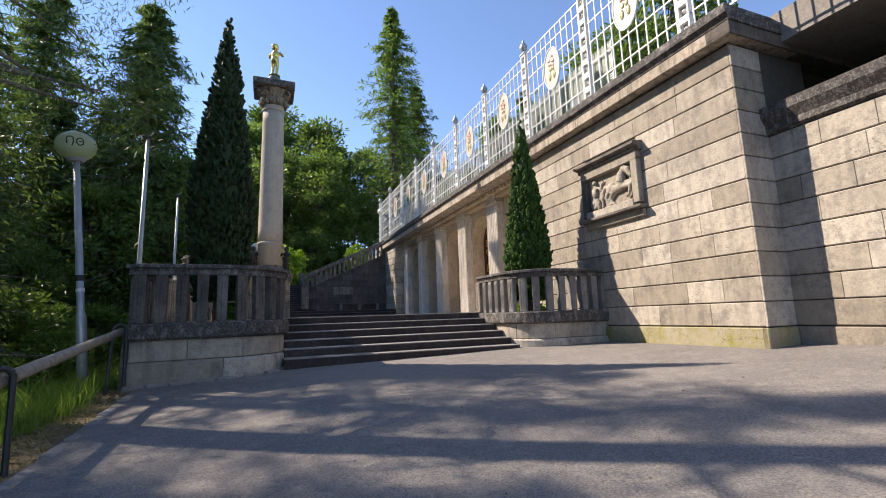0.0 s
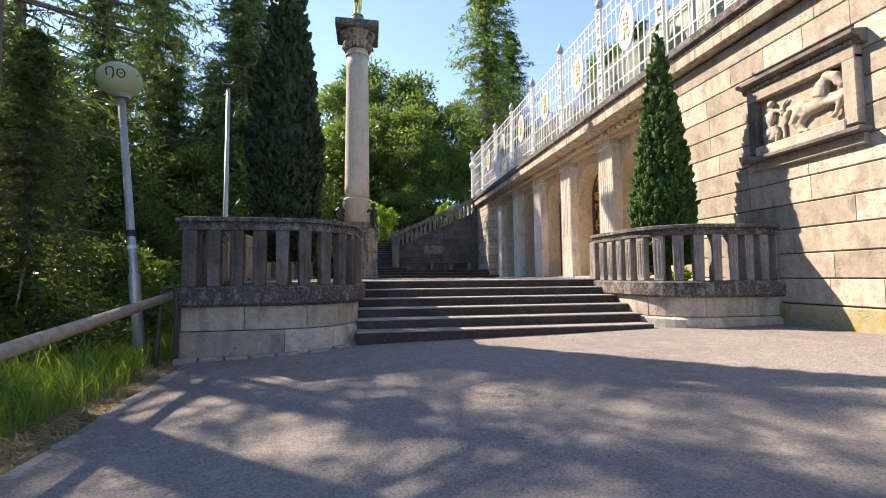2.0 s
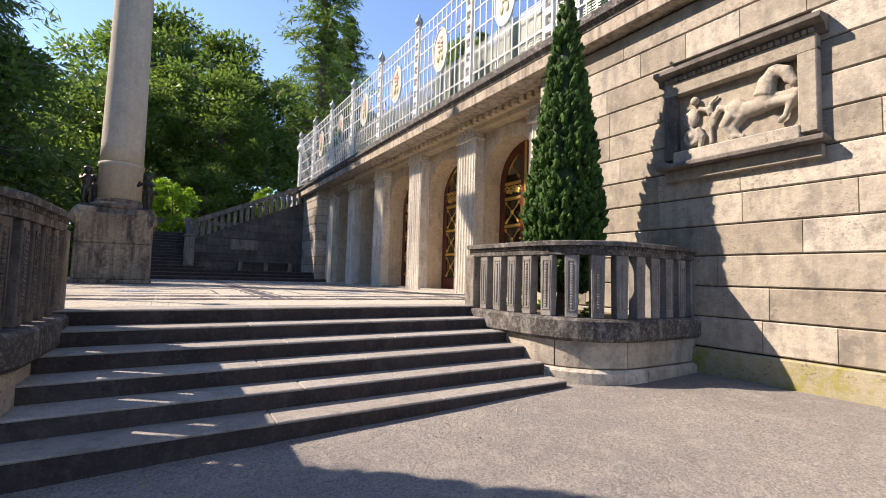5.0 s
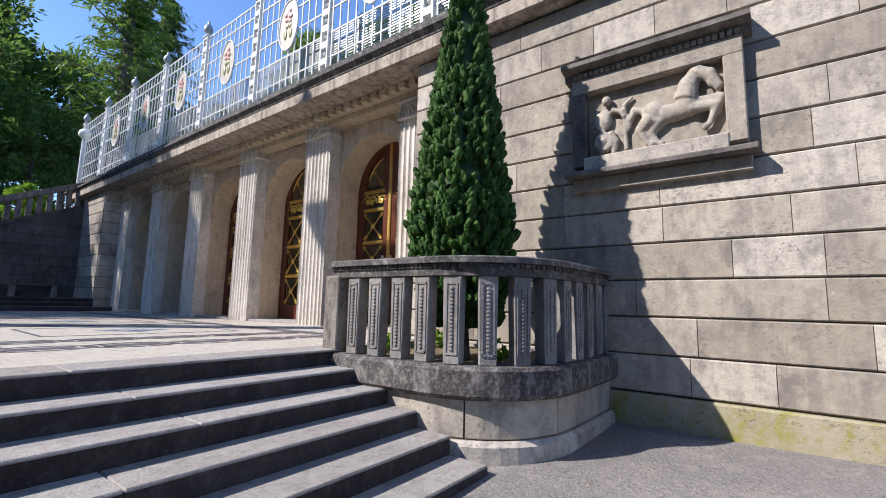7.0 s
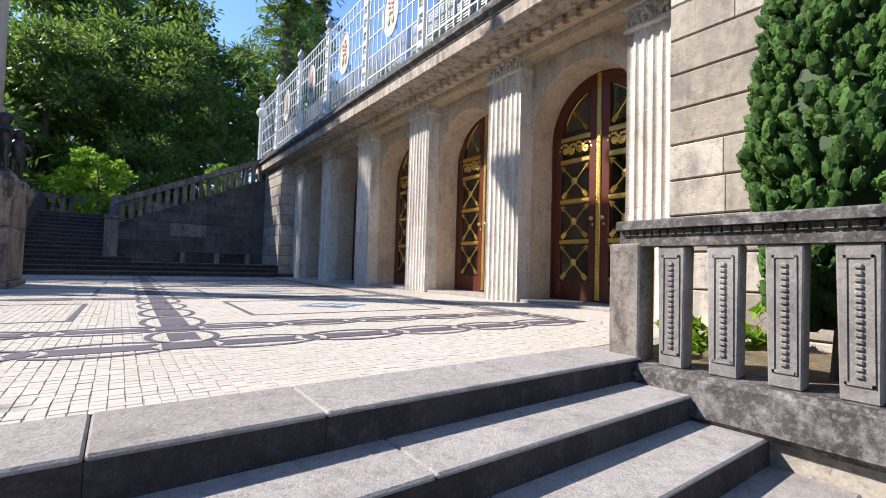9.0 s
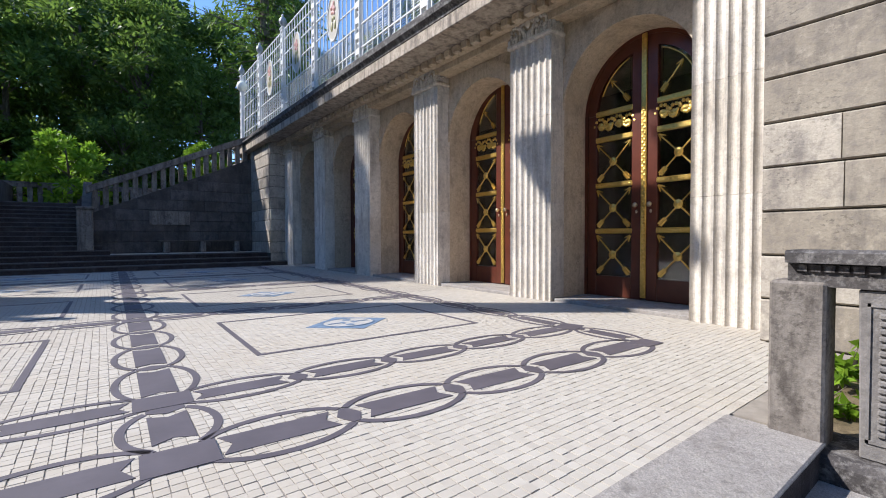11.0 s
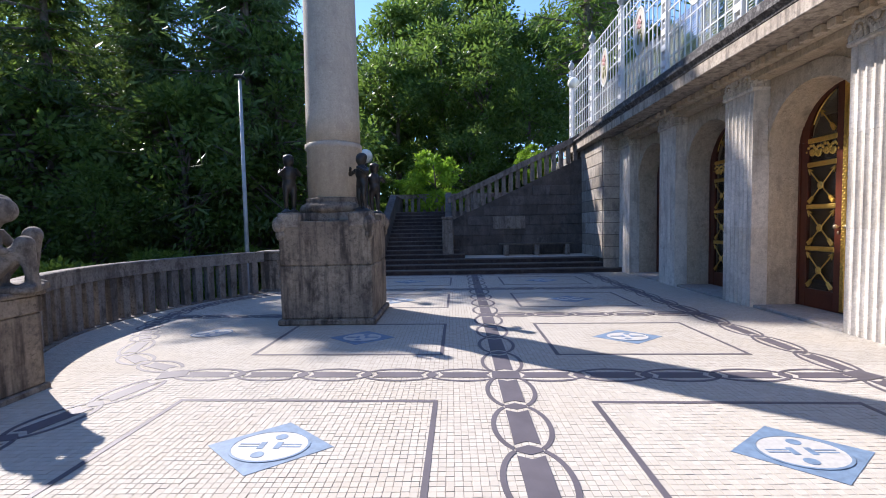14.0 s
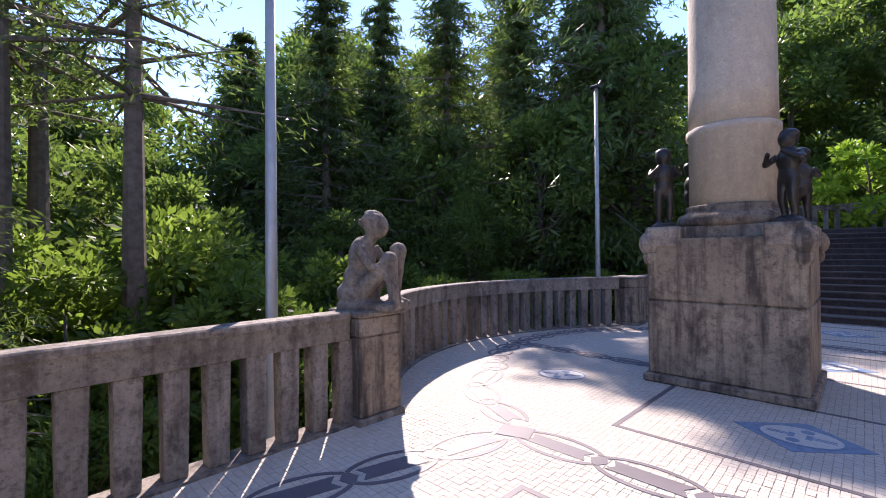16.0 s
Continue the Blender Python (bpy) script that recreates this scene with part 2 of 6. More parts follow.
def sweep(path, section, closed=False, bm=None):
    """A section of (out, up) pairs carried along a plan path of (x, y); out is to the left of the way."""
    bm = bm or bmesh.new()
    rings = []
    n = len(path)
    for i, p in enumerate(path):
        a = Vector(path[(i - 1) % n] if closed or i else path[0])
        c = Vector(path[(i + 1) % n] if closed or i < n - 1 else path[-1])
        d = (c - a).normalized()
        nrm = Vector((-d.y, d.x))
        k = 1.0
        if 0 < i < n - 1:
            e = (Vector(p) - a).normalized()
            k = 1 / max(0.5, abs(e.dot(d)))
        rings.append([bm.verts.new((p[0] + nrm.x * o * k, p[1] + nrm.y * o * k, u)) for o, u in section])
    s = len(section)
    for i in range(n if closed else n - 1):
        p, q = rings[i], rings[(i + 1) % n]
        for j in range(s):
            bm.faces.new((p[j], p[(j + 1) % s], q[(j + 1) % s], q[j]))
    if not closed:
        bm.faces.new(rings[0][::-1])
        bm.faces.new(rings[-1])
    bmesh.ops.recalc_face_normals(bm, faces=bm.faces)
    return bm


def extrude_xy(pts, z0, z1, bm=None):
    bm = bm or bmesh.new()
    lo = [bm.verts.new((x, y, z0)) for x, y in pts]
    hi = [bm.verts.new((x, y, z1)) for x, y in pts]
    n = len(pts)
    bm.faces.new(lo[::-1])
    bm.faces.new(hi)
    for i in range(n):
        bm.faces.new((lo[i], lo[(i + 1) % n], hi[(i + 1) % n], hi[i]))
    bmesh.ops.recalc_face_normals(bm, faces=bm.faces)
    return bm


def extrude_yz(pts, x0, x1):
    bm = extrude_xy(pts, x0, x1)
    for v in bm.verts:
        v.co = (v.co.z, v.co.x, v.co.y)
    bmesh.ops.recalc_face_normals(bm, faces=bm.faces)
    return bm


def mesh_of(name, bm, material, smooth=False):
    me = bpy.data.meshes.new(name)
    bm.to_mesh(me)
    bm.free()
    me.materials.append(material)
    if smooth:
        me.shade_smooth()
    return me


def part(name, bm, material, parent, label="", smooth=False):
    ob = new(name, bm if isinstance(bm, bpy.types.Mesh) else mesh_of(name, bm, material, smooth))
    ob.parent = parent
    return tagged(ob, label)


def thing(name, label, category, at=(0, 0, 0), rz=0, group="", kind=""):
    ob = new(name)
    ob.matrix_basis = pose(*at, 0, 0, rz)
    return tagged(ob, label, category, group, kind)


def solid(name, bm, material, label, category, kind="", group="", smooth=False):
    return tagged(new(name, mesh_of(name, bm, material, smooth)), label, category, group, kind)


def arc(cx, cy, r, a0, a1, n):
    return [(cx + r * math.cos(radians(a0 + (a1 - a0) * i / n)), cy + r * math.sin(radians(a0 + (a1 - a0) * i / n))) for i in range(n + 1)]


BLOCKS = {}


def block_mesh(w, d, h, material, bev=0.012):
    key = (round(w, 2), round(d, 3), round(h, 2), material.name)
    if key not in BLOCKS:
        bm = bmesh.new()
        b2 = min(bev, w / 4, h / 4)
        back = [bm.verts.new((x, 0, z)) for x, z in ((0, 0), (w, 0), (w, h), (0, h))]
        mid = [bm.verts.new((x, d - b2, z)) for x, z in ((0, 0), (w, 0), (w, h), (0, h))]
        front = [bm.verts.new((x, d, z)) for x, z in ((b2 * 0.3, b2), (w - b2 * 0.3, b2), (w - b2 * 0.3, h - b2), (b2 * 0.3, h - b2))]
        for p, q in ((back, mid), (mid, front)):
            for i in range(4):
                bm.faces.new((p[i], p[(i + 1) % 4], q[(i + 1) % 4], q[i]))
        bm.faces.new(front)
        bmesh.ops.recalc_face_normals(bm, faces=bm.faces)
        BLOCKS[key] = mesh_of("block", bm, material)
    return BLOCKS[key]


def block_face(parent, material, start, along, out, length, z0, z1, course, rng, depth=0.05, hole=None, top=None):
    """Courses of dressed blocks on a wall's face, from start along a plan direction; hole (u0, u1, z0, z1) stays open."""
    u, o = Vector((*along, 0)), Vector((*out, 0))
    rows = round((z1 - z0) / course)
    gap = 0.014
    for r in range(rows):
        z = z0 + r * (z1 - z0) / rows
        h = (z1 - z0) / rows - gap
        spans = [(0.0, length)]
        if hole and z + h > hole[2] + 0.1 and z < hole[3] - 0.1:
            spans = [(0.0, hole[0]), (hole[1], length)]
        cells = []
        for lo, hi in spans:
            x = lo - (rng.uniform(0, 0.5) if r % 2 else 0.0)
            while x < hi - 0.02:
                x1 = x + rng.choice((0.7, 0.9, 1.1, 1.3, 1.6, 1.9))
                x1 = hi if hi - x1 < 0.3 else x1
                cells.append((max(lo, x), x1))
                x = x1
        for x0, x1 in cells:
            if x1 - x0 > 0.02 and not (top and z + h > top(x0)):
                ob = new("block", block_mesh(x1 - x0 - 0.003, depth, h, material))
                base = Vector(start) + u * x0
                m = Matrix((u, o, Vector((0, 0, 1)))).transposed().to_4x4()
                m.translation = (base.x, base.y, z + gap)
                if u.cross(o).z < 0:
                    m = Matrix((-u, o, Vector((0, 0, 1)))).transposed().to_4x4()
                    base = Vector(start) + u * x1
                    m.translation = (base.x, base.y, z + gap)
                ob.matrix_basis = m
                ob.parent = parent

# ---- plan ----
AXIS, LEFT_AXIS = 2.85, 2.5
TALL = 1.05
PIL_X, ARCH_X, DOOR_X, WALL_X = 7.7, 8.0, 8.56, 7.2
BAY, PIL0, PIL_W = 2.8, 12.39, 0.85
PIERS = [PIL0 + BAY * k for k in range(6)]
RISER, TOP_Y, TREAD = 0.145, 11.07, 0.355
FAR_Y = 26.6


def road_z(x, y):
    xc, yc = min(max(x, -2.5), 9), min(max(y, -14), 9.6)
    return -0.86 + 0.022 * (xc - 5) + (yc - 9.4) * (0.05 - 0.008 * xc)


def ground_z(x, y):
    z = road_z(x, y) - 0.04
    if y > 9.0:
        z -= 0.5 * min(1, (y - 9.0) / 3)
    if x < -2.2:
        z -= 0.16 * min(-2.2 - x, 14)
    if y > 34:
        z += min(0.35 * (y - 34), 9) * min(1, max(0, (x + 14) / 14))
    if x < -40:
        z += 0.12 * (-40 - x)
    return z


# ---- ground ----
def ground_sheet():
    bm = bmesh.new()
    xs = sorted({-900, -400, -200, -120, *range(-80, 120, 5), *range(-8, 12, 1), 120, 200, 400, 900})
    ys = sorted({-900, -400, -200, -100, *range(-60, 120, 5), *range(-12, 38, 1), 120, 200, 400, 900})
    grid = [[bm.verts.new((x, y, ground_z(x, y) + 0.06 * noise.noise((x * 0.7, y * 0.7, 0)))) for y in ys] for x in xs]
    for i in range(len(xs) - 1):
        for j in range(len(ys) - 1):
            bm.faces.new((grid[i][j], grid[i + 1][j], grid[i + 1][j + 1], grid[i][j + 1]))
    return bm


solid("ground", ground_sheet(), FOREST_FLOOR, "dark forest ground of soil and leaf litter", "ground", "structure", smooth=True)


def road_sheet():
    bm = bmesh.new()
    xs = [-1.82 + 0.33 * i for i in range(31)]
    ys = [-16 + 0.5 * i for i in range(53)]
    grid = [[bm.verts.new((x, y, road_z(x, y) + 0.06 + 0.012 * noise.noise((x, y, 3)))) for y in ys] for x in xs]
    for i in range(len(xs) - 1):
        for j in range(len(ys) - 1):
            bm.faces.new((grid[i][j], grid[i + 1][j], grid[i + 1][j + 1], grid[i][j + 1]))
    return bm


solid("road", road_sheet(), ASPHALT, "grey worn asphalt forecourt before the steps", "road", "structure", smooth=True)

# ---- terrace slab ----
ARC_C, ARC_R = (-0.1, 20.1), 3.6
BOW = [(-2.5, 16.62), (-2.95, 17.0), (-3.38, 17.5), (-3.75, 18.15), (-4.02, 18.95), (-4.12, 19.8), (-4.02, 20.7), (-3.75, 21.6), (-3.32, 22.45), (-2.75, 23.3)]


def smooth_path(pts, n=4):
    out = []
    for i in range(len(pts) - 1):
        p = [Vector(pts[max(0, min(len(pts) - 1, i + d))]) for d in (-1, 0, 1, 2)]
        for k in range(n):
            t = k / n
            q = 0.5 * (2 * p[1] + (p[2] - p[0]) * t + (2 * p[0] - 5 * p[1] + 4 * p[2] - p[3]) * t * t + (3 * p[1] - p[0] - 3 * p[2] + p[3]) * t ** 3)
            out.append((q.x, q.y))
    return out + [pts[-1]]


left_edge = smooth_path(BOW)[::-1]
outline = [(0.2, TOP_Y + 0.418), (5.1, TOP_Y + 0.418), (5.1, 11.3), (7.2, 11.3), (7.2, 11.9), (8.62, 11.9), (8.62, FAR_Y + 0.6), (-2.5, FAR_Y + 0.6)] + left_edge + [(-2.36, 11.9), (-1.9, 11.3), (0.2, 11.3)]
floor = solid("floor", extrude_xy(outline, -1.6, -0.004), M_GROUT, "terrace floor of pale mosaic with a dark chain pattern", "floor", "structure")

# ---- front steps ----
steps = thing("front_steps", "six broad stone steps with worn edges, risers coloured as shaded", "steps", kind="structure")
for k in range(6):
    y0 = TOP_Y - TREAD * (5 - k)
    z1 = -RISER * (5 - k) + (0.003 if k == 5 else 0)
    depth = TREAD + 0.06 if k < 5 else 0.42
    cuts = [0.27, 1.9 + 0.3 * (k % 2), 3.4 - 0.25 * (k % 3), 5.06]
    # Pale tread over a riser whose dark colour holds the shade.
    for a, c in zip(cuts, cuts[1:]):
        part("tread", box(a + 0.002, c - 0.002, y0 - 0.005, y0 + depth, z1 - 0.024, z1, bev=0.008), GRANITE, steps)
        part("riser", box(a + 0.001, c - 0.001, y0 - 0.001, y0 + depth - 0.01, z1 - RISER - 0.05, z1 - 0.02), SHADED_RISER, steps)


# ---- balustrade pieces ----
def baluster_mesh(w, d, h, beads):
    """A flat tapering baluster; the front ones carry a sunk panel with a string of beads."""
    bm = bmesh.new()
    for s, z in ((1, 0),):
        bm_box(bm, -w / 2, w / 2, -d / 2, d / 2, 0, h, bev=0.008)
    for v in bm.verts:
        v.co.x *= 0.86 + 0.14 * (v.co.z / h)
    if beads:
        bw = w * 0.32
        for a, c, e, f in ((-bw, -bw + 0.012, 0.08, h - 0.06), (bw - 0.012, bw, 0.08, h - 0.06), (-bw, bw, 0.08, 0.095), (-bw, bw, h - 0.075, h - 0.06)):
            bm_box(bm, a, c, d / 2 - 0.004, d / 2 + 0.008, e, f)
        n = 17
        for i in range(n):
            bm_box(bm, -0.016, 0.016, d / 2 - 0.004, d / 2 + 0.014, 0.115 + i * (h - 0.21) / n, 0.115 + (i + 0.8) * (h - 0.21) / n, bev=0.006)
    return bm


def resample(path, step, start=0.0):
    out, need = [], start
    for (x0, y0), (x1, y1) in zip(path, path[1:]):
        L = math.hypot(x1 - x0, y1 - y0)
        while need <= L:
            f = need / L
            out.append((x0 + (x1 - x0) * f, y0 + (y1 - y0) * f, math.degrees(math.atan2(y1 - y0, x1 - x0))))
            need += step
        need -= L
    return out


def run_balustrade(owner, path, z0, h, step, w, d, stone_m, rail_m, beads=False, rail=0.17, start=0.2, over=0.05, flip=False):
    """Balusters, rail and coping along a plan path."""
    me = mesh_of("baluster", baluster_mesh(w, d, h - rail, beads), stone_m)
    for x, y, a in resample(path, step, start):
        ob = part("baluster", me, stone_m, owner)
        ob.matrix_basis = pose(x, y, z0, 0, 0, a + 180 * flip)
    s = d / 2 + 0.015
    part("rail", sweep(path, [(-s, z0 + h - rail), (s, z0 + h - rail), (s, z0 + h - 0.06), (-s, z0 + h - 0.06)]), rail_m, owner)
    part("coping", sweep(path, [(-s - over, z0 + h - 0.06), (s + over, z0 + h - 0.06), (s + over, z0 + h - 0.012), (s + over - 0.015, z0 + h), (-s - over + 0.015, z0 + h), (-s - over, z0 + h - 0.012)]), rail_m, owner)


def stretches(path, piece, gap=0.007):
    """Cut a plan path into equal stretches with open joints between them."""
    pts = [Vector(p) for p in path]
    run = [0.0]
    for p, q in zip(pts, pts[1:]):
        run.append(run[-1] + (q - p).length)

    def at(s):
        for i in range(len(pts) - 1):
            if s <= run[i + 1] or i == len(pts) - 2:
                return tuple(pts[i].lerp(pts[i + 1], (s - run[i]) / max(1e-6, run[i + 1] - run[i])))
    n = max(1, round(run[-1] / piece))
    for k in range(n):
        a, c = run[-1] * k / n + gap / 2, run[-1] * (k + 1) / n - gap / 2
        yield [at(a)] + [tuple(pts[i]) for i in range(len(pts)) if a + 0.02 < run[i] < c - 0.02] + [at(c)]


# planters beside the steps: path of the parapet from the stair post round to the front
def planter_path(sign):
    """Plan of the rounded bastion; sign 1 the one at the wall, -1 its mirror."""
    pts = [(2.27, 11.22), (2.27, 10.75), (2.29, 10.4)] + [(3.2 + 0.9 * math.cos(radians(a)), 10.0 + 0.9 * math.sin(radians(a))) for a in range(182, 271, 8)] + [(3.7, 9.08), (4.33 if sign > 0 else 4.47, 9.08)]
    mid = AXIS if sign > 0 else LEFT_AXIS
    return [(mid + sign * x, y) for x, y in pts] + ([(AXIS + 4.6, 9.08)] if sign > 0 else [])


def planter(sign, label):
    own = thing("planter_bastion", label, "planter", kind="structure")
    path = planter_path(sign)
    side = -1 if sign > 0 else 1
    # plinth of large curved stones, ledge on top
    def off(o, z):
        return (o * side, z)
    part("plinth_core", sweep(path, [off(-0.17, -1.7), off(0.04, -1.7), off(0.04, -0.31), off(-0.17, -0.31)]), MORTAR, own)
    for bit in stretches(path, 1.25):
        part("plinth_stone", sweep(bit, [off(-0.16, -1.75), off(0.14, -1.75), off(0.14, -0.66), off(0.10, -0.625), off(-0.16, -0.625)]), SAND, own)
    for bit in stretches(path, 0.85):
        part("plinth_stone", sweep(bit, [off(-0.16, -0.615), off(0.072, -0.615), off(0.08, -0.605), off(0.08, -0.30), off(-0.16, -0.30)]), SAND, own)
    bm = bmesh.new()
    for x, y, a in resample(path, 0.05, 0.06):
        bm_box(bm, x - 0.018, x + 0.018, y - 0.098, y + 0.098, 0.80, 0.832)
        bm.verts.ensure_lookup_table()
        bmesh.ops.rotate(bm, verts=bm.verts[-8:], cent=(x, y, 0), matrix=Matrix.Rotation(radians(a), 3, "Z"))
    part("bead_moulding", bm, BLACK_STONE, own)
    part("ledge", sweep(path, [off(-0.2, -0.30), off(0.13, -0.30), off(0.17, -0.26), off(0.17, -0.06), off(0.14, -0.03), off(-0.2, -0.03)]), BLACK_STONE, own)
    run_balustrade(own, path, -0.03, 0.93, 0.29, 0.17, 0.13, CARVED_STONE if sign > 0 else SAND_DARK, BLACK_STONE, beads=True, start=0.34, flip=sign > 0)
    p0 = path[0]
    part("end_post", box(p0[0] - 0.1, p0[0] + 0.1, p0[1] - 0.15, p0[1] + 0.07, -0.2, 0.75, bev=0.012), RAIL_STONE, own)
    fill = [((AXIS if sign > 0 else LEFT_AXIS) + sign * x, y) for x, y in [(2.27, 11.29), (2.3, 10.2), (2.8, 9.3), (3.2, 9.1), (4.34, 9.08), (4.34, 11.29)]]
    part("soil", extrude_xy(fill, -1.6, -0.08), SOIL, own)
    return own


planter(1, "rounded sandstone planter bastion with dark carved balusters")
lp = planter(-1, "rounded planter bastion with blackened stone balusters")
lb = [(LEFT_AXIS - 4.47, 9.08), (LEFT_AXIS - 4.55, 10.5), (-2.36, 11.9)]
part("plinth_side", sweep(lb, [(-0.12, -2.2), (0.12, -2.2), (0.12, -0.06), (-0.12, -0.06)]), SAND_DARK, lp)
run_balustrade(lp, lb, -0.03, 0.93, 0.29, 0.16, 0.13, RAIL_STONE, BLACK_STONE, start=0.15)

# ---- terrace balustrade ----
tb = thing("terrace_balustrade", "long weathered stone balustrade round the terrace", "balustrade", kind="structure")
for path in ([(-2.36, 11.9), (-2.37, 13.5), (-2.4, 16.06)], smooth_path(BOW), [(-2.55, 24.0), (-2.5, 25.0), (-2.5, FAR_Y + 0.3)]):
    run_balustrade(tb, path, 0.02, 1.04, 0.285, 0.17, 0.15, RAIL_STONE, RAIL_STONE, rail=0.26, start=0.15, over=0.02)
    part("footing", sweep(path, [(-0.14, -2.6), (0.14, -2.6), (0.14, 0.02), (-0.14, 0.02)]), RAIL_STONE, tb)

# ---- facade ----
RNG = random.Random(4)
facade = thing("wall_east", "long sandstone facade wall in coursed blocks", "wall", kind="structure")
facade.matrix_basis = Matrix.Diagonal((1, 1, TALL, 1))
part("core", box(WALL_X + 0.03, 9.2, 5.5, PIL0 - 0.42, -1.9, 4.2), MORTAR, facade)
part("core_far", box(WALL_X + 0.03, 9.2, PIERS[-1] + 0.5, 31.0, -0.5, 4.2), MORTAR, facade)


def arch_wall():
    bm = bmesh.new()
    for k, (a, c) in enumerate(zip(PIERS, PIERS[1:])):
        mid, half = (a + c) / 2, (BAY - PIL_W) / 2
        pts = [(mid + half * math.cos(math.pi * i / 24), 2.72 + half * math.sin(math.pi * i / 24)) for i in range(25)]
        for x0, x1 in ((ARCH_X, DOOR_X + 0.2),):
            top = [[bm.verts.new((x, y, 4.05)) for y, z in pts] for x in (x0, x1)]
            low = [[bm.verts.new((x, y, z)) for y, z in pts] for x in (x0, x1)]
            for i in range(24):
                bm.faces.new((low[0][i], low[0][i + 1], top[0][i + 1], top[0][i]))
                bm.faces.new((low[1][i + 1], low[1][i], top[1][i], top[1][i + 1]))
                bm.faces.new((low[0][i + 1], low[0][i], low[1][i], low[1][i + 1]))
    for p in PIERS:
        bm_box(bm, ARCH_X, DOOR_X + 0.2, p - PIL_W / 2, p + PIL_W / 2, -0.01, 4.05)
    return bm


part("arcade", arch_wall(), JAMB, facade)
for k, (a, c) in enumerate(zip(PIERS, PIERS[1:])):
    mid, half = (a + c) / 2, (BAY - PIL_W) / 2
    ring = []
    for r in (half + 0.004, half + 0.27):
        ring.append([(mid + r * math.cos(math.pi * i / 20), 2.72 + r * math.sin(math.pi * i / 20)) for i in range(21)])
    part("archivolt", extrude_yz(ring[0] + ring[1][::-1], ARCH_X - 0.035, ARCH_X + 0.001), JAMB, facade)
    part("threshold", box(ARCH_X - 0.25, DOOR_X + 0.15, mid - half + 0.003, mid + half - 0.003, -0.02, 0.05, bev=0.01), GRANITE, facade)

# blocks of the two rusticated stretches

relief_hole = (7.66 - 5.5, 9.26 - 5.5, 1.89, 3.43)

block_face(facade, SAND, (WALL_X + 0.03, 5.5, 0), (0, 1), (-1, 0), PIL0 - 0.42 - 5.5, -0.39, 4.17, 0.38, RNG, 0.03, hole=relief_hole)
part("wall_foot", box(WALL_X - 0.05, WALL_X + 0.1, 5.45, PIL0 - 0.42, -1.6, -0.395, bev=0.015), SAND_MOSS, facade)
block_face(facade, SAND, (WALL_X + 0.03, 27.0, 0), (0, 1), (-1, 0), 2.4, 0.40, 4.2, 0.38, RNG, 0.03)
block_face(facade, SAND, (WALL_X, PIERS[-1] + 0.5, 0), (1, 0), (0, -1), 0.85, 0.02, 4.2, 0.38, RNG, 0.03)
block_face(facade, SAND, (WALL_X, 5.5, 0), (1, 0), (0, -1), 0.75, -0.39, 4.17, 0.38, RNG, 0.03)
part("return_foot", box(WALL_X - 0.05, 8.0, 5.44, 5.55, -1.6, -0.395, bev=0.015), SAND_MOSS, facade)

# recessed wall towards the start, with its lower coping
south = thing("wall_south_east", "recessed sandstone wall in coursed blocks under a dark coping", "wall", kind="structure")
south.matrix_basis = Matrix.Diagonal((1, 1, TALL, 1))
part("core", box(7.93, 9.2, -14, 5.5, -2.4, 2.95), MORTAR, south)
block_face(south, SAND, (7.93, -14, 0), (0, 1), (-1, 0), 19.5, -0.39, 2.65, 0.38, RNG, 0.03)
part("wall_foot", box(7.87, 8.05, -14, 5.44, -2.6, -0.395, bev=0.015), SAND, south)
part("coping", sweep([(7.9, -14), (7.9, 5.48)], [(0.0, 2.66), (0.06, 2.7), (0.06, 2.8), (0.16, 2.95), (0.16, 3.1), (-1.3, 3.1), (-1.3, 2.66)]), BLACK_STONE, south)

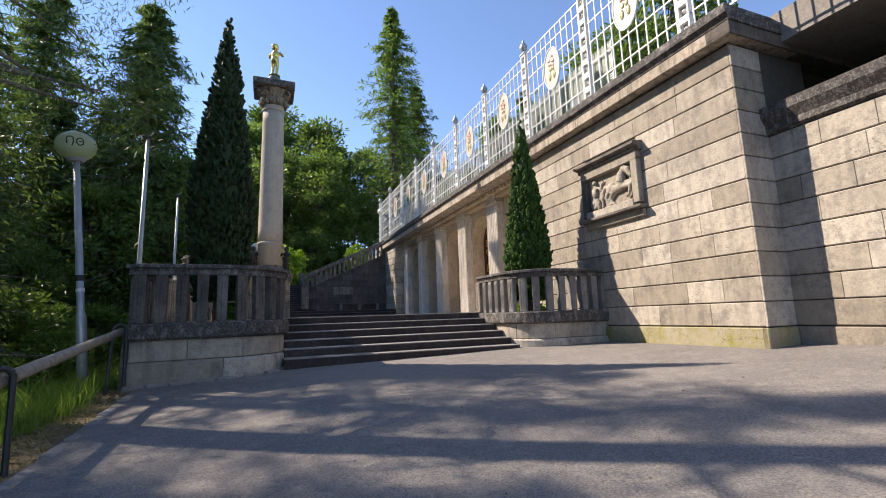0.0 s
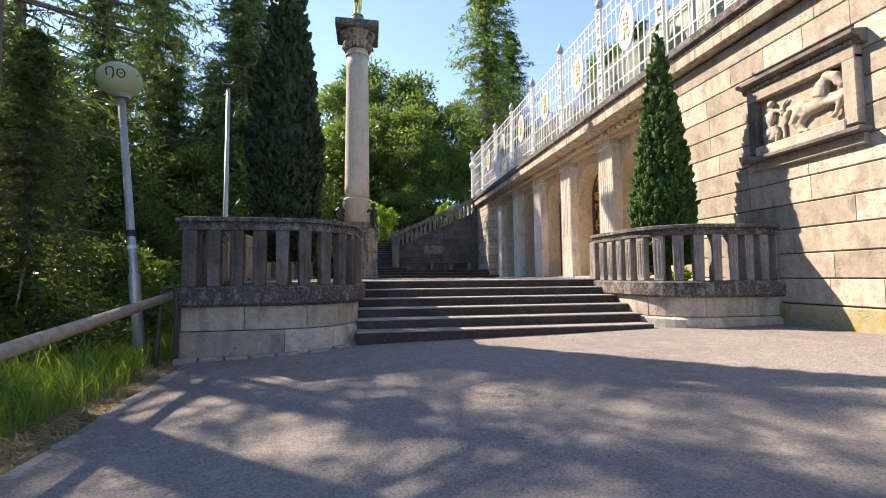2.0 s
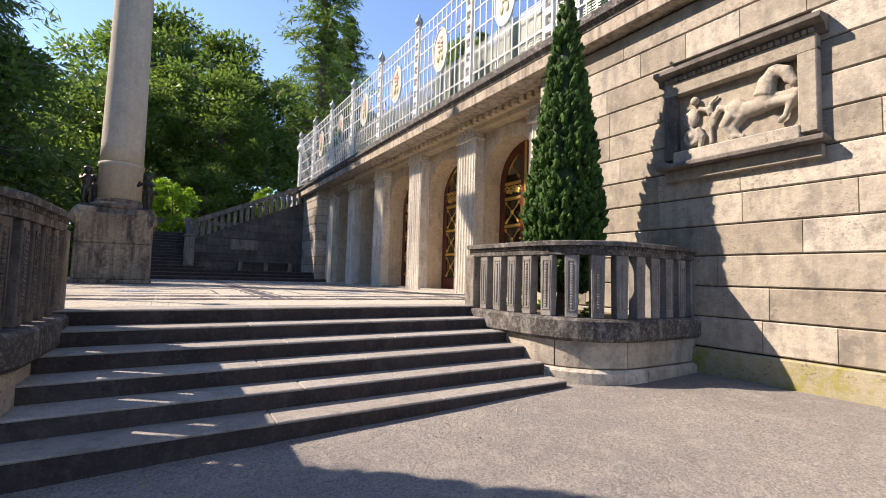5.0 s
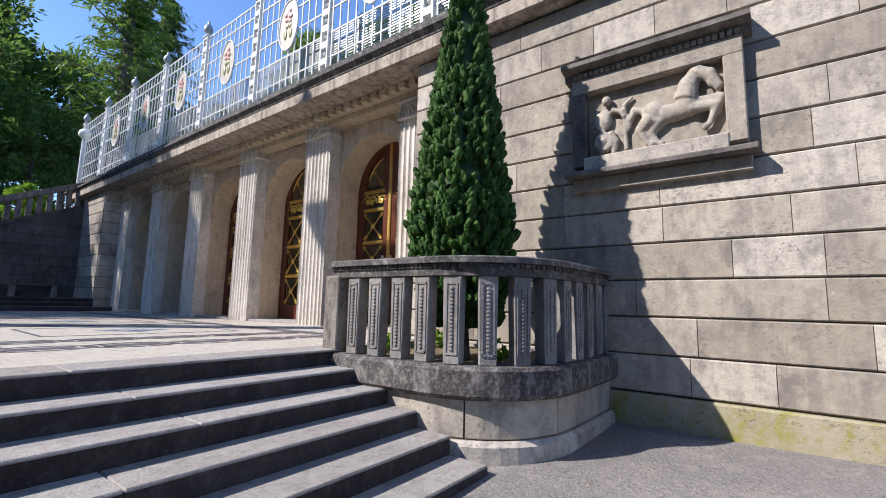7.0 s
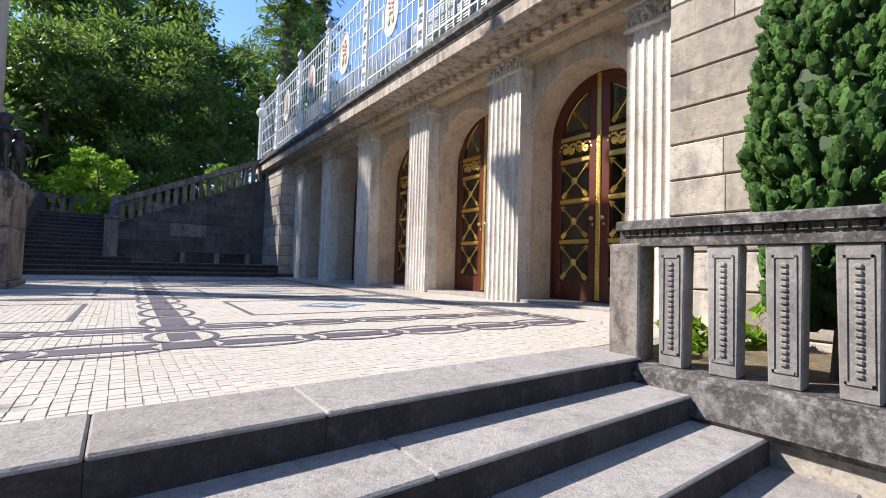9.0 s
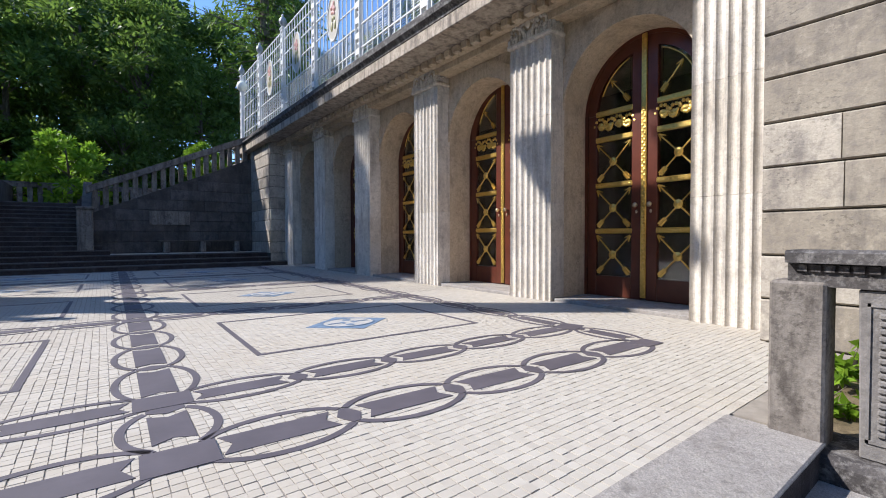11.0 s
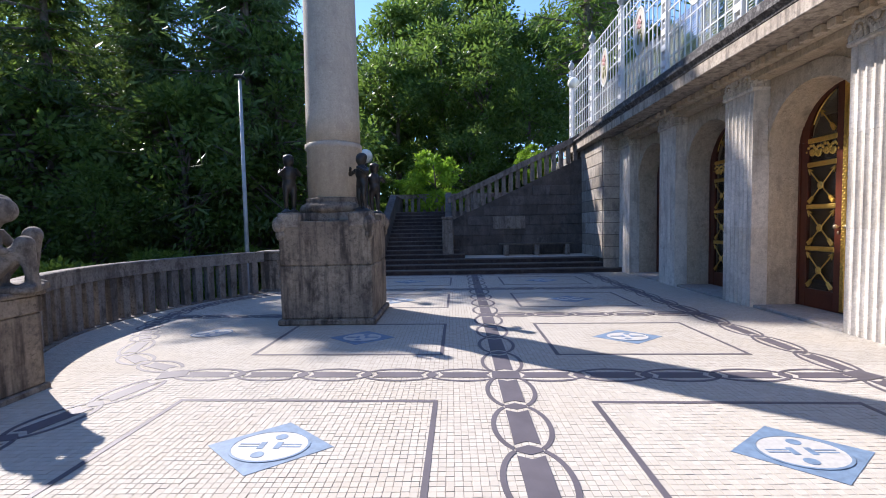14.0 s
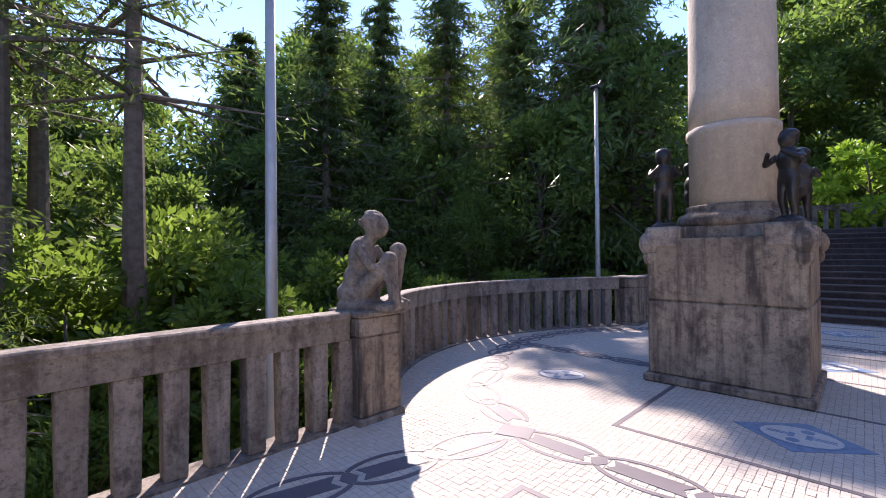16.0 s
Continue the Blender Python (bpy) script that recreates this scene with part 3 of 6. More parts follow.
# ---- pilasters ----
def pilaster():
    own = thing("pilaster", "fluted pale travertine pilaster with a carved capital", "pilaster", group="pilasters of the arcade", kind="")
    n, w = 7, PIL_W
    pts = []
    fl = w / n
    for i in range(n):
        a = -w / 2 + i * fl
        pts.append((a + 0.012, 0.0))
        for j in range(1, 6):
            t = j / 6
            pts.append((a + 0.012 + (fl - 0.024) * t, 0.034 * math.sin(math.pi * t)))
        pts.append((a + fl - 0.012, 0.0))
    prof = [(x, y) for y, x in [(p[0], p[1]) for p in pts]]
    poly = [(x, y) for x, y in prof] + [(0.3, w / 2), (0.3, -w / 2)]
    for i in range(3):
        z0, z1 = (0.0, 1.35, 2.55)[i], (1.347, 2.547, 3.62)[i]
        part("drum", extrude_xy(poly, z0, z1), TRAV, own)
    bm = box(-0.05, 0.3, -w / 2 - 0.03, w / 2 + 0.03, 3.62, 3.69, bev=0.02)
    bm_box(bm, -0.015, 0.3, -w / 2 + 0.01, w / 2 - 0.01, 3.69, 3.93)
    bm_box(bm, -0.055, 0.3, -w / 2 - 0.04, w / 2 + 0.04, 3.93, 3.985, bev=0.015)
    part("capital", bm, TRAV, own)
    # carved scrolls over a row of leaves, on the front and both flanks
    bm = bmesh.new()

    def carve(p, r, squash=(1, 1, 1)):
        bm_ball(bm, p, r, 6, squash)
    for s in (-1, 1):
        for i in range(12):
            t, r = i * 0.62, 0.115 * (1 - i / 14)
            carve((-0.035, s * (0.28 - r * math.cos(t)), 3.80 + r * math.sin(t)), 0.032 - 0.001 * i)
            carve((0.10 + 0.9 * r * math.cos(t), s * (w / 2 + 0.005), 3.80 + r * math.sin(t)), 0.028)
        for i in range(5):
            carve((-0.035, s * (0.04 + 0.028 * i), 3.72 + 0.034 * i), 0.034, (0.9, 0.8, 1.5))
            carve((-0.03, s * (0.05 + 0.03 * i), 3.90 - 0.012 * (i % 2)), 0.026)
        for i in range(4):
            carve((0.03 + 0.06 * i, s * (w / 2), 3.715), 0.03, (0.9, 0.7, 1.6))
    for i in range(11):
        carve((-0.03, -0.40 + 0.08 * i, 3.715), 0.036, (0.8, 0.85, 1.5))
    carve((-0.05, 0, 3.86), 0.05, (0.7, 1, 1.2))
    part("carving", bm, TRAV, own)
    return own


pil = pilaster()
pil.matrix_basis = pose(PIL_X, PIERS[0], 0) @ Matrix.Diagonal((1, 1, TALL, 1))
for p in PIERS[1:]:
    copy_thing(pil, pose(PIL_X, p, 0) @ Matrix.Diagonal((1, 1, TALL, 1)))

# ---- entablature ----
ent = thing("cornice", "stone cornice with dentils, dark and mossy on top", "cornice", kind="structure")
ent.matrix_basis = Matrix.Diagonal((1, 1, TALL, 1))
Y0, Y1 = 5.3, 31.1
part("architrave", box(PIL_X - 0.02, 8.6, PIL0 - 0.425, PIERS[-1] + 0.5, 3.985, 4.10, bev=0.01), JAMB, ent)
part("bed_mould", box(7.56, 8.6, PIL0 - 0.43, PIERS[-1] + 0.495, 4.10, 4.21), JAMB, ent)
dm = mesh_of("dentil", box(7.46, 7.57, -0.075, 0.075, 4.09, 4.205, bev=0.008), JAMB)
y = PIL0 - 0.3
while y < PIERS[-1] + 0.45:
    ob = part("dentil", dm, JAMB, ent)
    ob.matrix_basis = pose(0, y, 0)
    y += 0.245
part("corona", box(6.97, 8.8, Y0, Y1, 4.212, 4.43, bev=0.012), CORNICE_STONE, ent)
part("cyma", sweep([(7.0, Y0 - 0.05), (7.0, Y1)], [(-1.6, 4.432), (0.04, 4.432), (0.05, 4.47), (0.12, 4.53), (0.12, 4.58), (-1.6, 4.6)]), BLACK_STONE, ent)
part("blocking_course", box(7.12, 8.8, Y0 + 0.1, Y1, 4.60, 4.86, bev=0.02), BLACK_STONE, ent)
part("return_corona", box(6.97, 10.5, Y0 - 0.02, Y0 + 0.4, 4.213, 4.431), SAND_DARK, ent)

# ---- upper terrace and what closes the building ----
solid("upper_terrace", box(8.3, 40, -14, 60, 4.52, 5.09), GRANITE, "upper terrace of pale gravel behind the iron fence", "terrace", "structure")
# Hall walls and floor are coloured dark to stand for the dim interior.
room = thing("wall_hall", "plastered hall behind the glazed doors, dimness put into its dark colour", "wall", kind="structure")
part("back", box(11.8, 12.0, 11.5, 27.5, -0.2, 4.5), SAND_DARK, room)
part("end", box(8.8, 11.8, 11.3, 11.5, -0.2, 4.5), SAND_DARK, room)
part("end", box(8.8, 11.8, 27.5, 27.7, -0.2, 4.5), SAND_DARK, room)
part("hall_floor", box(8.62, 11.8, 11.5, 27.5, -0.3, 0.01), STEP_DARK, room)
solid("ceiling", box(8.77, 12.0, 11.3, 27.7, 4.27, 4.5), JAMB, "plain plaster ceiling of the hall", "ceiling", "structure")

# ---- column ----
CX, CY, RISE = 0.01, 20.2, 1.025
column = thing("memorial_column", "tall pale stone column on a weathered square pedestal", "column", (CX, CY, 0))
column.matrix_basis = pose(CX, CY, 0) @ Matrix.Diagonal((1, 1, RISE, 1))
ped_w = 0.78
part("pedestal_base", box(-0.83, 0.83, -0.83, 0.83, 0, 0.10, bev=0.02), PED, column)
part("pedestal_lower", box(-ped_w, ped_w, -ped_w, ped_w, 0.10, 0.98, bev=0.02), PED, column)
part("pedestal_upper", box(-ped_w, ped_w, -ped_w, ped_w, 0.984, 1.72, bev=0.02), PED, column)
for sx in (-1, 1):
    for sy in (-1, 1):
        bm = box(sx * 0.60 - 0.2, sx * 0.60 + 0.2, sy * 0.60 - 0.2, sy * 0.60 + 0.2, 1.6, 1.86, bev=0.03)
        bm_ball(bm, (sx * 0.76, sy * 0.76, 1.66), 0.12, 12, (1, 1, 1.2))
        bm_ball(bm, (sx * 0.75, sy * 0.75, 1.50), 0.085, 12, (1, 1, 1.2))
        part("corner_block", bm, PED, column)
part("plinth", box(-0.6, 0.6, -0.6, 0.6, 1.72, 1.86, bev=0.01), PED, column)
part("base", lathe([(0.62, 1.86), (0.64, 1.93), (0.6, 2.0), (0.54, 2.02), (0.52, 2.06), (0.53, 2.1), (0.5, 2.12)], 40), PED, column, smooth=True)
part("shaft_lower", lathe([(0.485, 2.12), (0.48, 2.95), (0.51, 2.97), (0.51, 3.05), (0.48, 3.07)], 40), COL, column, smooth=True)
part("shaft", lathe([(0.482 - 0.055 * k / 12, 3.07 + (8.6 - 3.07) * k / 12) for k in range(13)], 48), COL, column, smooth=True)
part("necking", lathe([(0.40, 8.6), (0.47, 8.63), (0.47, 8.7), (0.42, 8.73), (0.42, 8.85)], 36), COL, column)
# capital, copper ball and gilded figure
bm = lathe([(0.42, 8.85), (0.46, 9.0), (0.52, 9.2), (0.66, 9.42), (0.70, 9.5)], 24)
for q in range(4):
    a = math.pi / 4 + q * math.pi / 2
    for i in range(8):
        t = i / 7 * 4.6
        r = 0.17 * (1 - i / 10)
        d = 0.66 + r * math.cos(t)
        bm_ball(bm, (d * math.cos(a), d * math.sin(a), 9.28 + r * math.sin(t)), 0.07, 8)
    for i in range(5):
        b2 = a + math.pi / 4 + (i - 2) * 0.26
        bm_ball(bm, (0.5 * math.cos(b2), 0.5 * math.sin(b2), 9.02 + 0.03 * (i % 2)), 0.09, 8, (1, 1, 1.9))
part("capital", bm, PED, column)
part("abacus", box(-0.83, 0.83, -0.83, 0.83, 9.5, 9.78, bev=0.04), BLACK_STONE, column)
part("abacus_cap", box(-0.5, 0.5, -0.5, 0.5, 9.78, 9.86, bev=0.02), BLACK_STONE, column)
part("ball", bm_ball(bmesh.new(), (0, 0, 10.1), 0.27, 24), PATINA, column, "green copper ball", smooth=True)


def fused(name, bm, material, voxel, label, category, at=(0, 0, 0), rz=0, scale=1.0, rx=0):
    """A modelled figure, its limbs grown together into one skin."""
    ob = solid(name, bm, material, label, category)
    ob.matrix_basis = pose(*at, rx, 0, rz) @ Matrix.Scale(scale, 4)
    m = ob.modifiers.new("skin", "REMESH")
    m.mode, m.voxel_size, m.use_smooth_shade = "VOXEL", voxel, True
    s = ob.modifiers.new("soft", "SMOOTH")
    s.factor, s.iterations = 0.5, 4
    return ob


def standing_figure(wide=1.0):
    """A standing child figure, one metre high, arms lifted."""
    bm = bmesh.new()
    bm_ball(bm, (0, 0, 0.88), 0.095, 14, (1, 1.05, 1.15))
    bm_ball(bm, (0, 0.015, 0.93), 0.09, 12, (1.1, 1.1, 0.8))
    bm_rod(bm, (0, 0, 0.74), (0, 0, 0.84), 0.045)
    bm_ball(bm, (0, 0, 0.65), 0.13, 14, (1.0, 0.75, 1.2))
    bm_ball(bm, (0, 0.01, 0.5), 0.115, 14, (1.0, 0.85, 1.1))
    for s in (-1, 1):
        bm_rod(bm, (s * 0.06, 0, 0.46), (s * 0.065, -0.02, 0.25), 0.068, 0.048)
        bm_rod(bm, (s * 0.065, -0.02, 0.25), (s * 0.06, 0.02, 0.03), 0.05, 0.034)
        bm_ball(bm, (s * 0.062, -0.02, 0.03), 0.045, 8, (0.8, 1.6, 0.7))
        bm_rod(bm, (s * 0.13, 0, 0.72), (s * 0.22 * wide, -0.06, 0.63), 0.042, 0.034)
        bm_rod(bm, (s * 0.22 * wide, -0.06, 0.63), (s * 0.08, -0.17, 0.74), 0.036, 0.026)
    bm_rod(bm, (0, 0, -0.02), (0, 0, 0.03), 0.17, 0.13, 16)
    return bm


fused("gilded_statue", standing_figure(), GOLD, 0.016, "gilded figure standing on the copper ball atop the column", "statue", (CX, CY, 10.33 * RISE), 150, 1.5)
for dx, dy, rz in ((-0.62, -0.62, 30), (0.62, -0.62, -40), (0.62, 0.62, 210), (-0.62, 0.62, 130)):
    fused("bronze_statue", standing_figure(0.8 + 0.3 * (dx > 0)), BRONZE, 0.016, "small dark bronze child figure on the pedestal corner", "statue", (CX + dx, CY + dy, 1.875 * RISE), rz, 0.98)


def crouching_figure():
    bm = bmesh.new()
    bm_ball(bm, (0, 0.0, 0.87), 0.125, 16, (0.95, 1.1, 1.1))
    bm_ball(bm, (0, 0.04, 0.91), 0.128, 16, (1.05, 1.0, 0.85))
    hair = random.Random(2)
    for _ in range(46):
        t, q = hair.uniform(0, 6.28), hair.uniform(-0.1, 1.0)
        c = math.sqrt(1 - q * q)
        bm_ball(bm, (0.128 * c * math.cos(t), 0.05 + 0.128 * c * math.sin(t), 0.91 + 0.115 * q), 0.034, 6)
    bm_rod(bm, (0, 0.1, 0.68), (0, 0.05, 0.8), 0.075)
    bm_ball(bm, (0, 0.17, 0.52), 0.2, 16, (0.95, 0.72, 1.25))
    bm_ball(bm, (0, 0.2, 0.28), 0.2, 16, (1.1, 0.9, 1.1))
    bm_ball(bm, (0, 0.22, 0.14), 0.24, 16, (1.0, 1.0, 0.75))
    for s in (-1, 1):
        up = 0.60 if s > 0 else 0.5
        bm_rod(bm, (s * 0.12, 0.1, 0.2), (s * 0.13, -0.2, up - 0.02), 0.11, 0.085)
        bm_rod(bm, (s * 0.13, -0.2, up), (s * 0.12, -0.16 - 0.1 * (s < 0), 0.04), 0.09, 0.055)
        bm_ball(bm, (s * 0.13, -0.2, up), 0.1, 12)
        bm_rod(bm, (s * 0.19, 0.12, 0.65), (s * 0.24, -0.02, 0.45), 0.062, 0.05)
        bm_rod(bm, (s * 0.24, -0.02, 0.45), (s * 0.08, -0.2, 0.36), 0.05, 0.042)
        bm_ball(bm, (s * 0.12, -0.22, 0.05), 0.07, 8, (0.8, 1.6, 0.7))
    bm_box(bm, -0.25, 0.25, -0.3, 0.36, -0.02, 0.06)
    return bm


sp = thing("statue_pedestal", "square weathered stone post ending the balustrade run", "pedestal", (-2.43, 16.34, 0), group="statue pedestals")
part("foot", box(-0.26, 0.26, -0.27, 0.29, -0.05, 0.06, bev=0.015), RAIL_STONE, sp)
part("shaft", box(-0.23, 0.23, -0.24, 0.26, 0.06, 0.82, bev=0.015), PED, sp)
part("head", box(-0.24, 0.24, -0.25, 0.27, 0.823, 1.005, bev=0.015), PED, sp)
part("cap", box(-0.27, 0.27, -0.28, 0.30, 1.005, 1.065, bev=0.02), RAIL_STONE, sp)
copy_thing(sp, pose(-2.62, 23.65, 0))
fused("stone_statue", crouching_figure(), RAIL_STONE, 0.018, "weathered stone crouching child on the balustrade post", "statue", (-2.36, 16.42, 1.072), 118, 0.93)

# ---- relief on the wall ----
rel = thing("relief_panel", "framed stone relief of a leaping horse under a dentil cornice", "relief", (0, 0, 0))
rel.matrix_basis = Matrix.Diagonal((1, 1, 1.04, 1))
part("panel", box(7.19, 7.235, 7.75, 9.18, 1.95, 3.0), SAND, rel)
part("jamb", box(7.07, 7.235, 7.58, 7.76, 2.06, 3.0, bev=0.012), SAND, rel)
# This jamb, the sill and the cornice take the darker sandstone.
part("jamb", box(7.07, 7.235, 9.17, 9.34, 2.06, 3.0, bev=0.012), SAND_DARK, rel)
part("lintel", box(7.065, 7.236, 7.58, 9.34, 2.94, 3.13, bev=0.012), SAND, rel)
part("ledge", box(7.05, 7.235, 7.74, 9.2, 2.0, 2.16, bev=0.012), SAND, rel)
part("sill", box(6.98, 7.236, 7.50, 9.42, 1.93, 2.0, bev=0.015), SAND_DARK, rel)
part("apron", box(7.12, 7.236, 7.56, 9.36, 1.78, 1.93, bev=0.01), SAND, rel)
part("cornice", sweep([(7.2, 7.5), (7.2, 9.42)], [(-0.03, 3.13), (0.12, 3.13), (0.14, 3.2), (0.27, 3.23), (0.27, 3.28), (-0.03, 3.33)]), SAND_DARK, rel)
dm = mesh_of("dentil", box(-0.02, 0.02, -0.02, 0.02, 0, 0.045), SAND)
for i in range(27):
    ob = part("dentil", dm, SAND, rel)
    ob.matrix_basis = pose(7.06, 7.62 + 0.064 * i, 3.135)


def horse_relief():
    bm = bmesh.new()

    def at(u, v, x=7.16):
        return (x, 9.17 - 1.41 * u, 2.16 + 0.78 * v)

    def el(u, v, ry, rz, a=0.0, rx=0.09, x=7.165):
        bm_ball(bm, at(u, v, x), 1, 14, (rx, ry, rz), Matrix.Rotation(a, 4, "X"))

    def limb(pts, radii, x=7.15):
        for p, q, r0, r1 in zip(pts, pts[1:], radii, radii[1:]):
            bm_rod(bm, at(*p, x), at(*q, x), r0, r1, 10)
            bm_ball(bm, at(*q, x), r1 * 1.12, 8)
    el(0.52, 0.50, 0.13, 0.135, 0.1, 0.10)
    el(0.64, 0.45, 0.23, 0.10, 0.05)
    el(0.76, 0.53, 0.12, 0.14, -0.3, 0.11)
    limb([(0.75, 0.58), (0.77, 0.76), (0.82, 0.92)], [0.125, 0.10, 0.07])
    limb([(0.83, 0.92), (0.91, 0.84), (0.965, 0.66)], [0.075, 0.068, 0.045], 7.13)
    el(0.925, 0.74, 0.05, 0.06, 0.0, 0.05, 7.125)
    for u, v in ((0.82, 1.0), (0.85, 0.99)):
        el(u, v, 0.018, 0.045, 0.3, 0.025, 7.13)
    for i in range(7):
        el(0.69 + 0.018 * i, 0.66 + 0.052 * i, 0.05, 0.028, -0.6, 0.05, 7.155)
    limb([(0.78, 0.44), (0.95, 0.42), (0.90, 0.20), (0.87, 0.15)], [0.07, 0.045, 0.03, 0.036], 7.13)
    limb([(0.80, 0.52), (0.975, 0.53), (0.955, 0.33)], [0.06, 0.042, 0.03], 7.16)
    limb([(0.50, 0.42), (0.42, 0.28), (0.47, 0.09), (0.50, 0.05)], [0.10, 0.055, 0.032, 0.036], 7.14)
    limb([(0.56, 0.38), (0.49, 0.22), (0.54, 0.07), (0.57, 0.05)], [0.085, 0.05, 0.03, 0.034], 7.165)
    limb([(0.45, 0.56), (0.38, 0.60), (0.34, 0.48), (0.335, 0.34)], [0.04, 0.042, 0.038, 0.015], 7.16)
    limb([(0.31, 0.04), (0.30, 0.72), (0.36, 0.80)], [0.03, 0.026, 0.02], 7.16)
    bm_rod(bm, (7.10, 8.98, 2.33), (7.17, 8.98, 2.33), 0.11, 0.125, 24)
    bm_ball(bm, (7.10, 8.98, 2.33), 0.04, 12, (0.6, 1, 1))
    bm_ball(bm, (7.16, 8.97, 2.60), 0.085, 12, (0.7, 1.0, 1.5))
    bm_ball(bm, (7.14, 8.94, 2.81), 0.058, 12)
    limb([(0.20, 0.68), (0.28, 0.62), (0.30, 0.55)], [0.035, 0.03, 0.03], 7.14)
    limb([(0.10, 0.66), (0.07, 0.5), (0.12, 0.4)], [0.035, 0.03, 0.03], 7.15)
    limb([(0.13, 0.35), (0.10, 0.05)], [0.05, 0.035], 7.16)
    limb([(0.18, 0.35), (0.23, 0.2), (0.21, 0.04)], [0.05, 0.04, 0.032], 7.15)
    return bm


fused("horse_relief", horse_relief(), SAND, 0.014, "pale carved stone horse with a shield bearer", "relief").matrix_basis = Matrix.Diagonal((1, 1, 1.04, 1))

# ---- doors ----
HALF = (BAY - PIL_W) / 2 - 0.006


def half_ring(r0, r1, y0, x0, x1, z, a0, a1, n=14):
    ang = [radians(a0 + (a1 - a0) * i / n) for i in range(n + 1)]
    pts = [(y0 + r1 * math.cos(a), z + r1 * math.sin(a)) for a in ang] + [(y0 + r0 * math.cos(a), z + r0 * math.sin(a)) for a in ang[::-1]]
    return extrude_yz(pts, x0, x1)


def arrow(bm, a, c, r=0.011):
    """A gilded arrow from a to c, both (y, z), with head and feathers."""
    A, C = Vector((-0.015, *a)), Vector((-0.015, *c))
    d = (C - A).normalized()
    side = Vector((0, -d.z, d.y))
    bm_rod(bm, A, C, r, r, 6)
    for s in (-1, 1):
        bm_rod(bm, C, C - d * 0.085 + side * s * 0.045, 0.016, 0.007, 5)
        bm_rod(bm, A + d * 0.015 + side * s * 0.022, A + d * 0.13 + side * s * 0.022, 0.02, 0.012, 5)


def door():
    own = thing("door", "tall arched mahogany double door with glass and gilded arrow grilles", "door", group="arcade doors")
    part("outer_frame", half_ring(HALF - 0.05, HALF, 0, -0.03, 0.06, 2.67, 0, 180, 28), MAHOG, own)
    for s in (-1, 1):
        part("outer_jamb", box(-0.03, 0.06, *sorted((s * HALF, s * (HALF - 0.05))), 0, 2.67), MAHOG, own)
        leaf = part("leaf_stile", box(-0.02, 0.05, *sorted((s * (HALF - 0.055), s * (HALF - 0.2))), 0.005, 2.67, bev=0.006), MAHOG, own)
        part("meeting_stile", box(-0.02, 0.05, *sorted((s * 0.03, s * 0.19)), 0.005, 3.60, bev=0.006), MAHOG, leaf)
        part("bottom_rail", box(-0.018, 0.05, *sorted((s * 0.19, s * (HALF - 0.2))), 0.005, 0.30, bev=0.006), MAHOG, leaf)
        part("arch_rail", half_ring(HALF - 0.2, HALF - 0.052, 0, -0.02, 0.05, 2.67, *((0, 80) if s > 0 else (100, 180))), MAHOG, leaf)
        g0, g1 = sorted((s * 0.185, s * (HALF - 0.195)))
        gl = [(s * 0.185, 0.29), (s * (HALF - 0.195), 0.29), (s * (HALF - 0.195), 2.67)] + [(s * (HALF - 0.18) * math.cos(radians(a)), 2.67 + (HALF - 0.18) * math.sin(radians(a))) for a in range(6, 76, 6)]
        pane = part("pane", extrude_yz(gl, 0.012, 0.018), GLASS, leaf, "dark clear glass pane")
        pane.visible_shadow = False
        for z in (0.92, 1.59):
            bm = box(-0.03, 0.012, g0 - 0.01, g1 + 0.01, z, z + 0.075, bev=0.012)
            for i in range(9):
                bm_ball(bm, (-0.03, g0 + (i + 0.5) * (g1 - g0) / 9, z + 0.038), 0.013, 6)
            part("gilded_bar", bm, GOLD, leaf, "gilded bar with a row of studs")
        bm = bmesh.new()
        for z in (2.26, 2.64):
            bm_box(bm, -0.03, 0.012, g0 - 0.01, g1 + 0.01, z, z + 0.08, bev=0.012)
        for k in range(4):
            yc, zc = g0 + (k + 0.5) * (g1 - g0) / 4, 2.49 + 0.02 * (k % 2)
            for i in range(12):
                t = i * 0.62
                r = 0.105 - 0.008 * i
                bm_ball(bm, (-0.008, yc + r * math.cos(t) * (1 if k % 2 else -1), zc + 1.15 * r * math.sin(t)), 0.024, 6, (0.8, 1.1, 1.1))
            bm_ball(bm, (-0.01, yc, zc), 0.045, 8, (0.5, 1.3, 0.9))
        part("gilded_frieze", bm, GOLD, leaf, "gilded frieze of scrolls and beasts")
        bm = bmesh.new()
        for z0, z1 in ((0.32, 0.91), (1.0, 1.58), (1.67, 2.25)):
            arrow(bm, (g0 + 0.03, z0 + 0.02), (g1 - 0.02, z1 - 0.02))
            arrow(bm, (g1 - 0.03, z0 + 0.02), (g0 + 0.02, z1 - 0.02))
            c = (-0.03, (g0 + g1) / 2, (z0 + z1) / 2)
            bm_ball(bm, c, 0.062, 14, (0.35, 1, 1))
            bm_ball(bm, (c[0] - 0.02, c[1], c[2]), 0.026, 8, (0.6, 1, 1))
        arrow(bm, (s * 0.23, 2.78), (s * 0.52, 3.12))
        part("gilded_arrows", bm, GOLD, leaf, "crossed gilded arrows with rosettes")
        bm = bmesh.new()
        for q in range(12):
            a0, a1 = radians(20 + q * 4.2), radians(20 + (q + 1) * 4.2)
            rr = HALF - 0.24
            bm_rod(bm, (-0.01, s * rr * math.cos(a0) * 0.98, 2.68 + rr * math.sin(a0)), (-0.01, s * rr * math.cos(a1) * 0.98, 2.68 + rr * math.sin(a1)), 0.01, 0.01, 6)
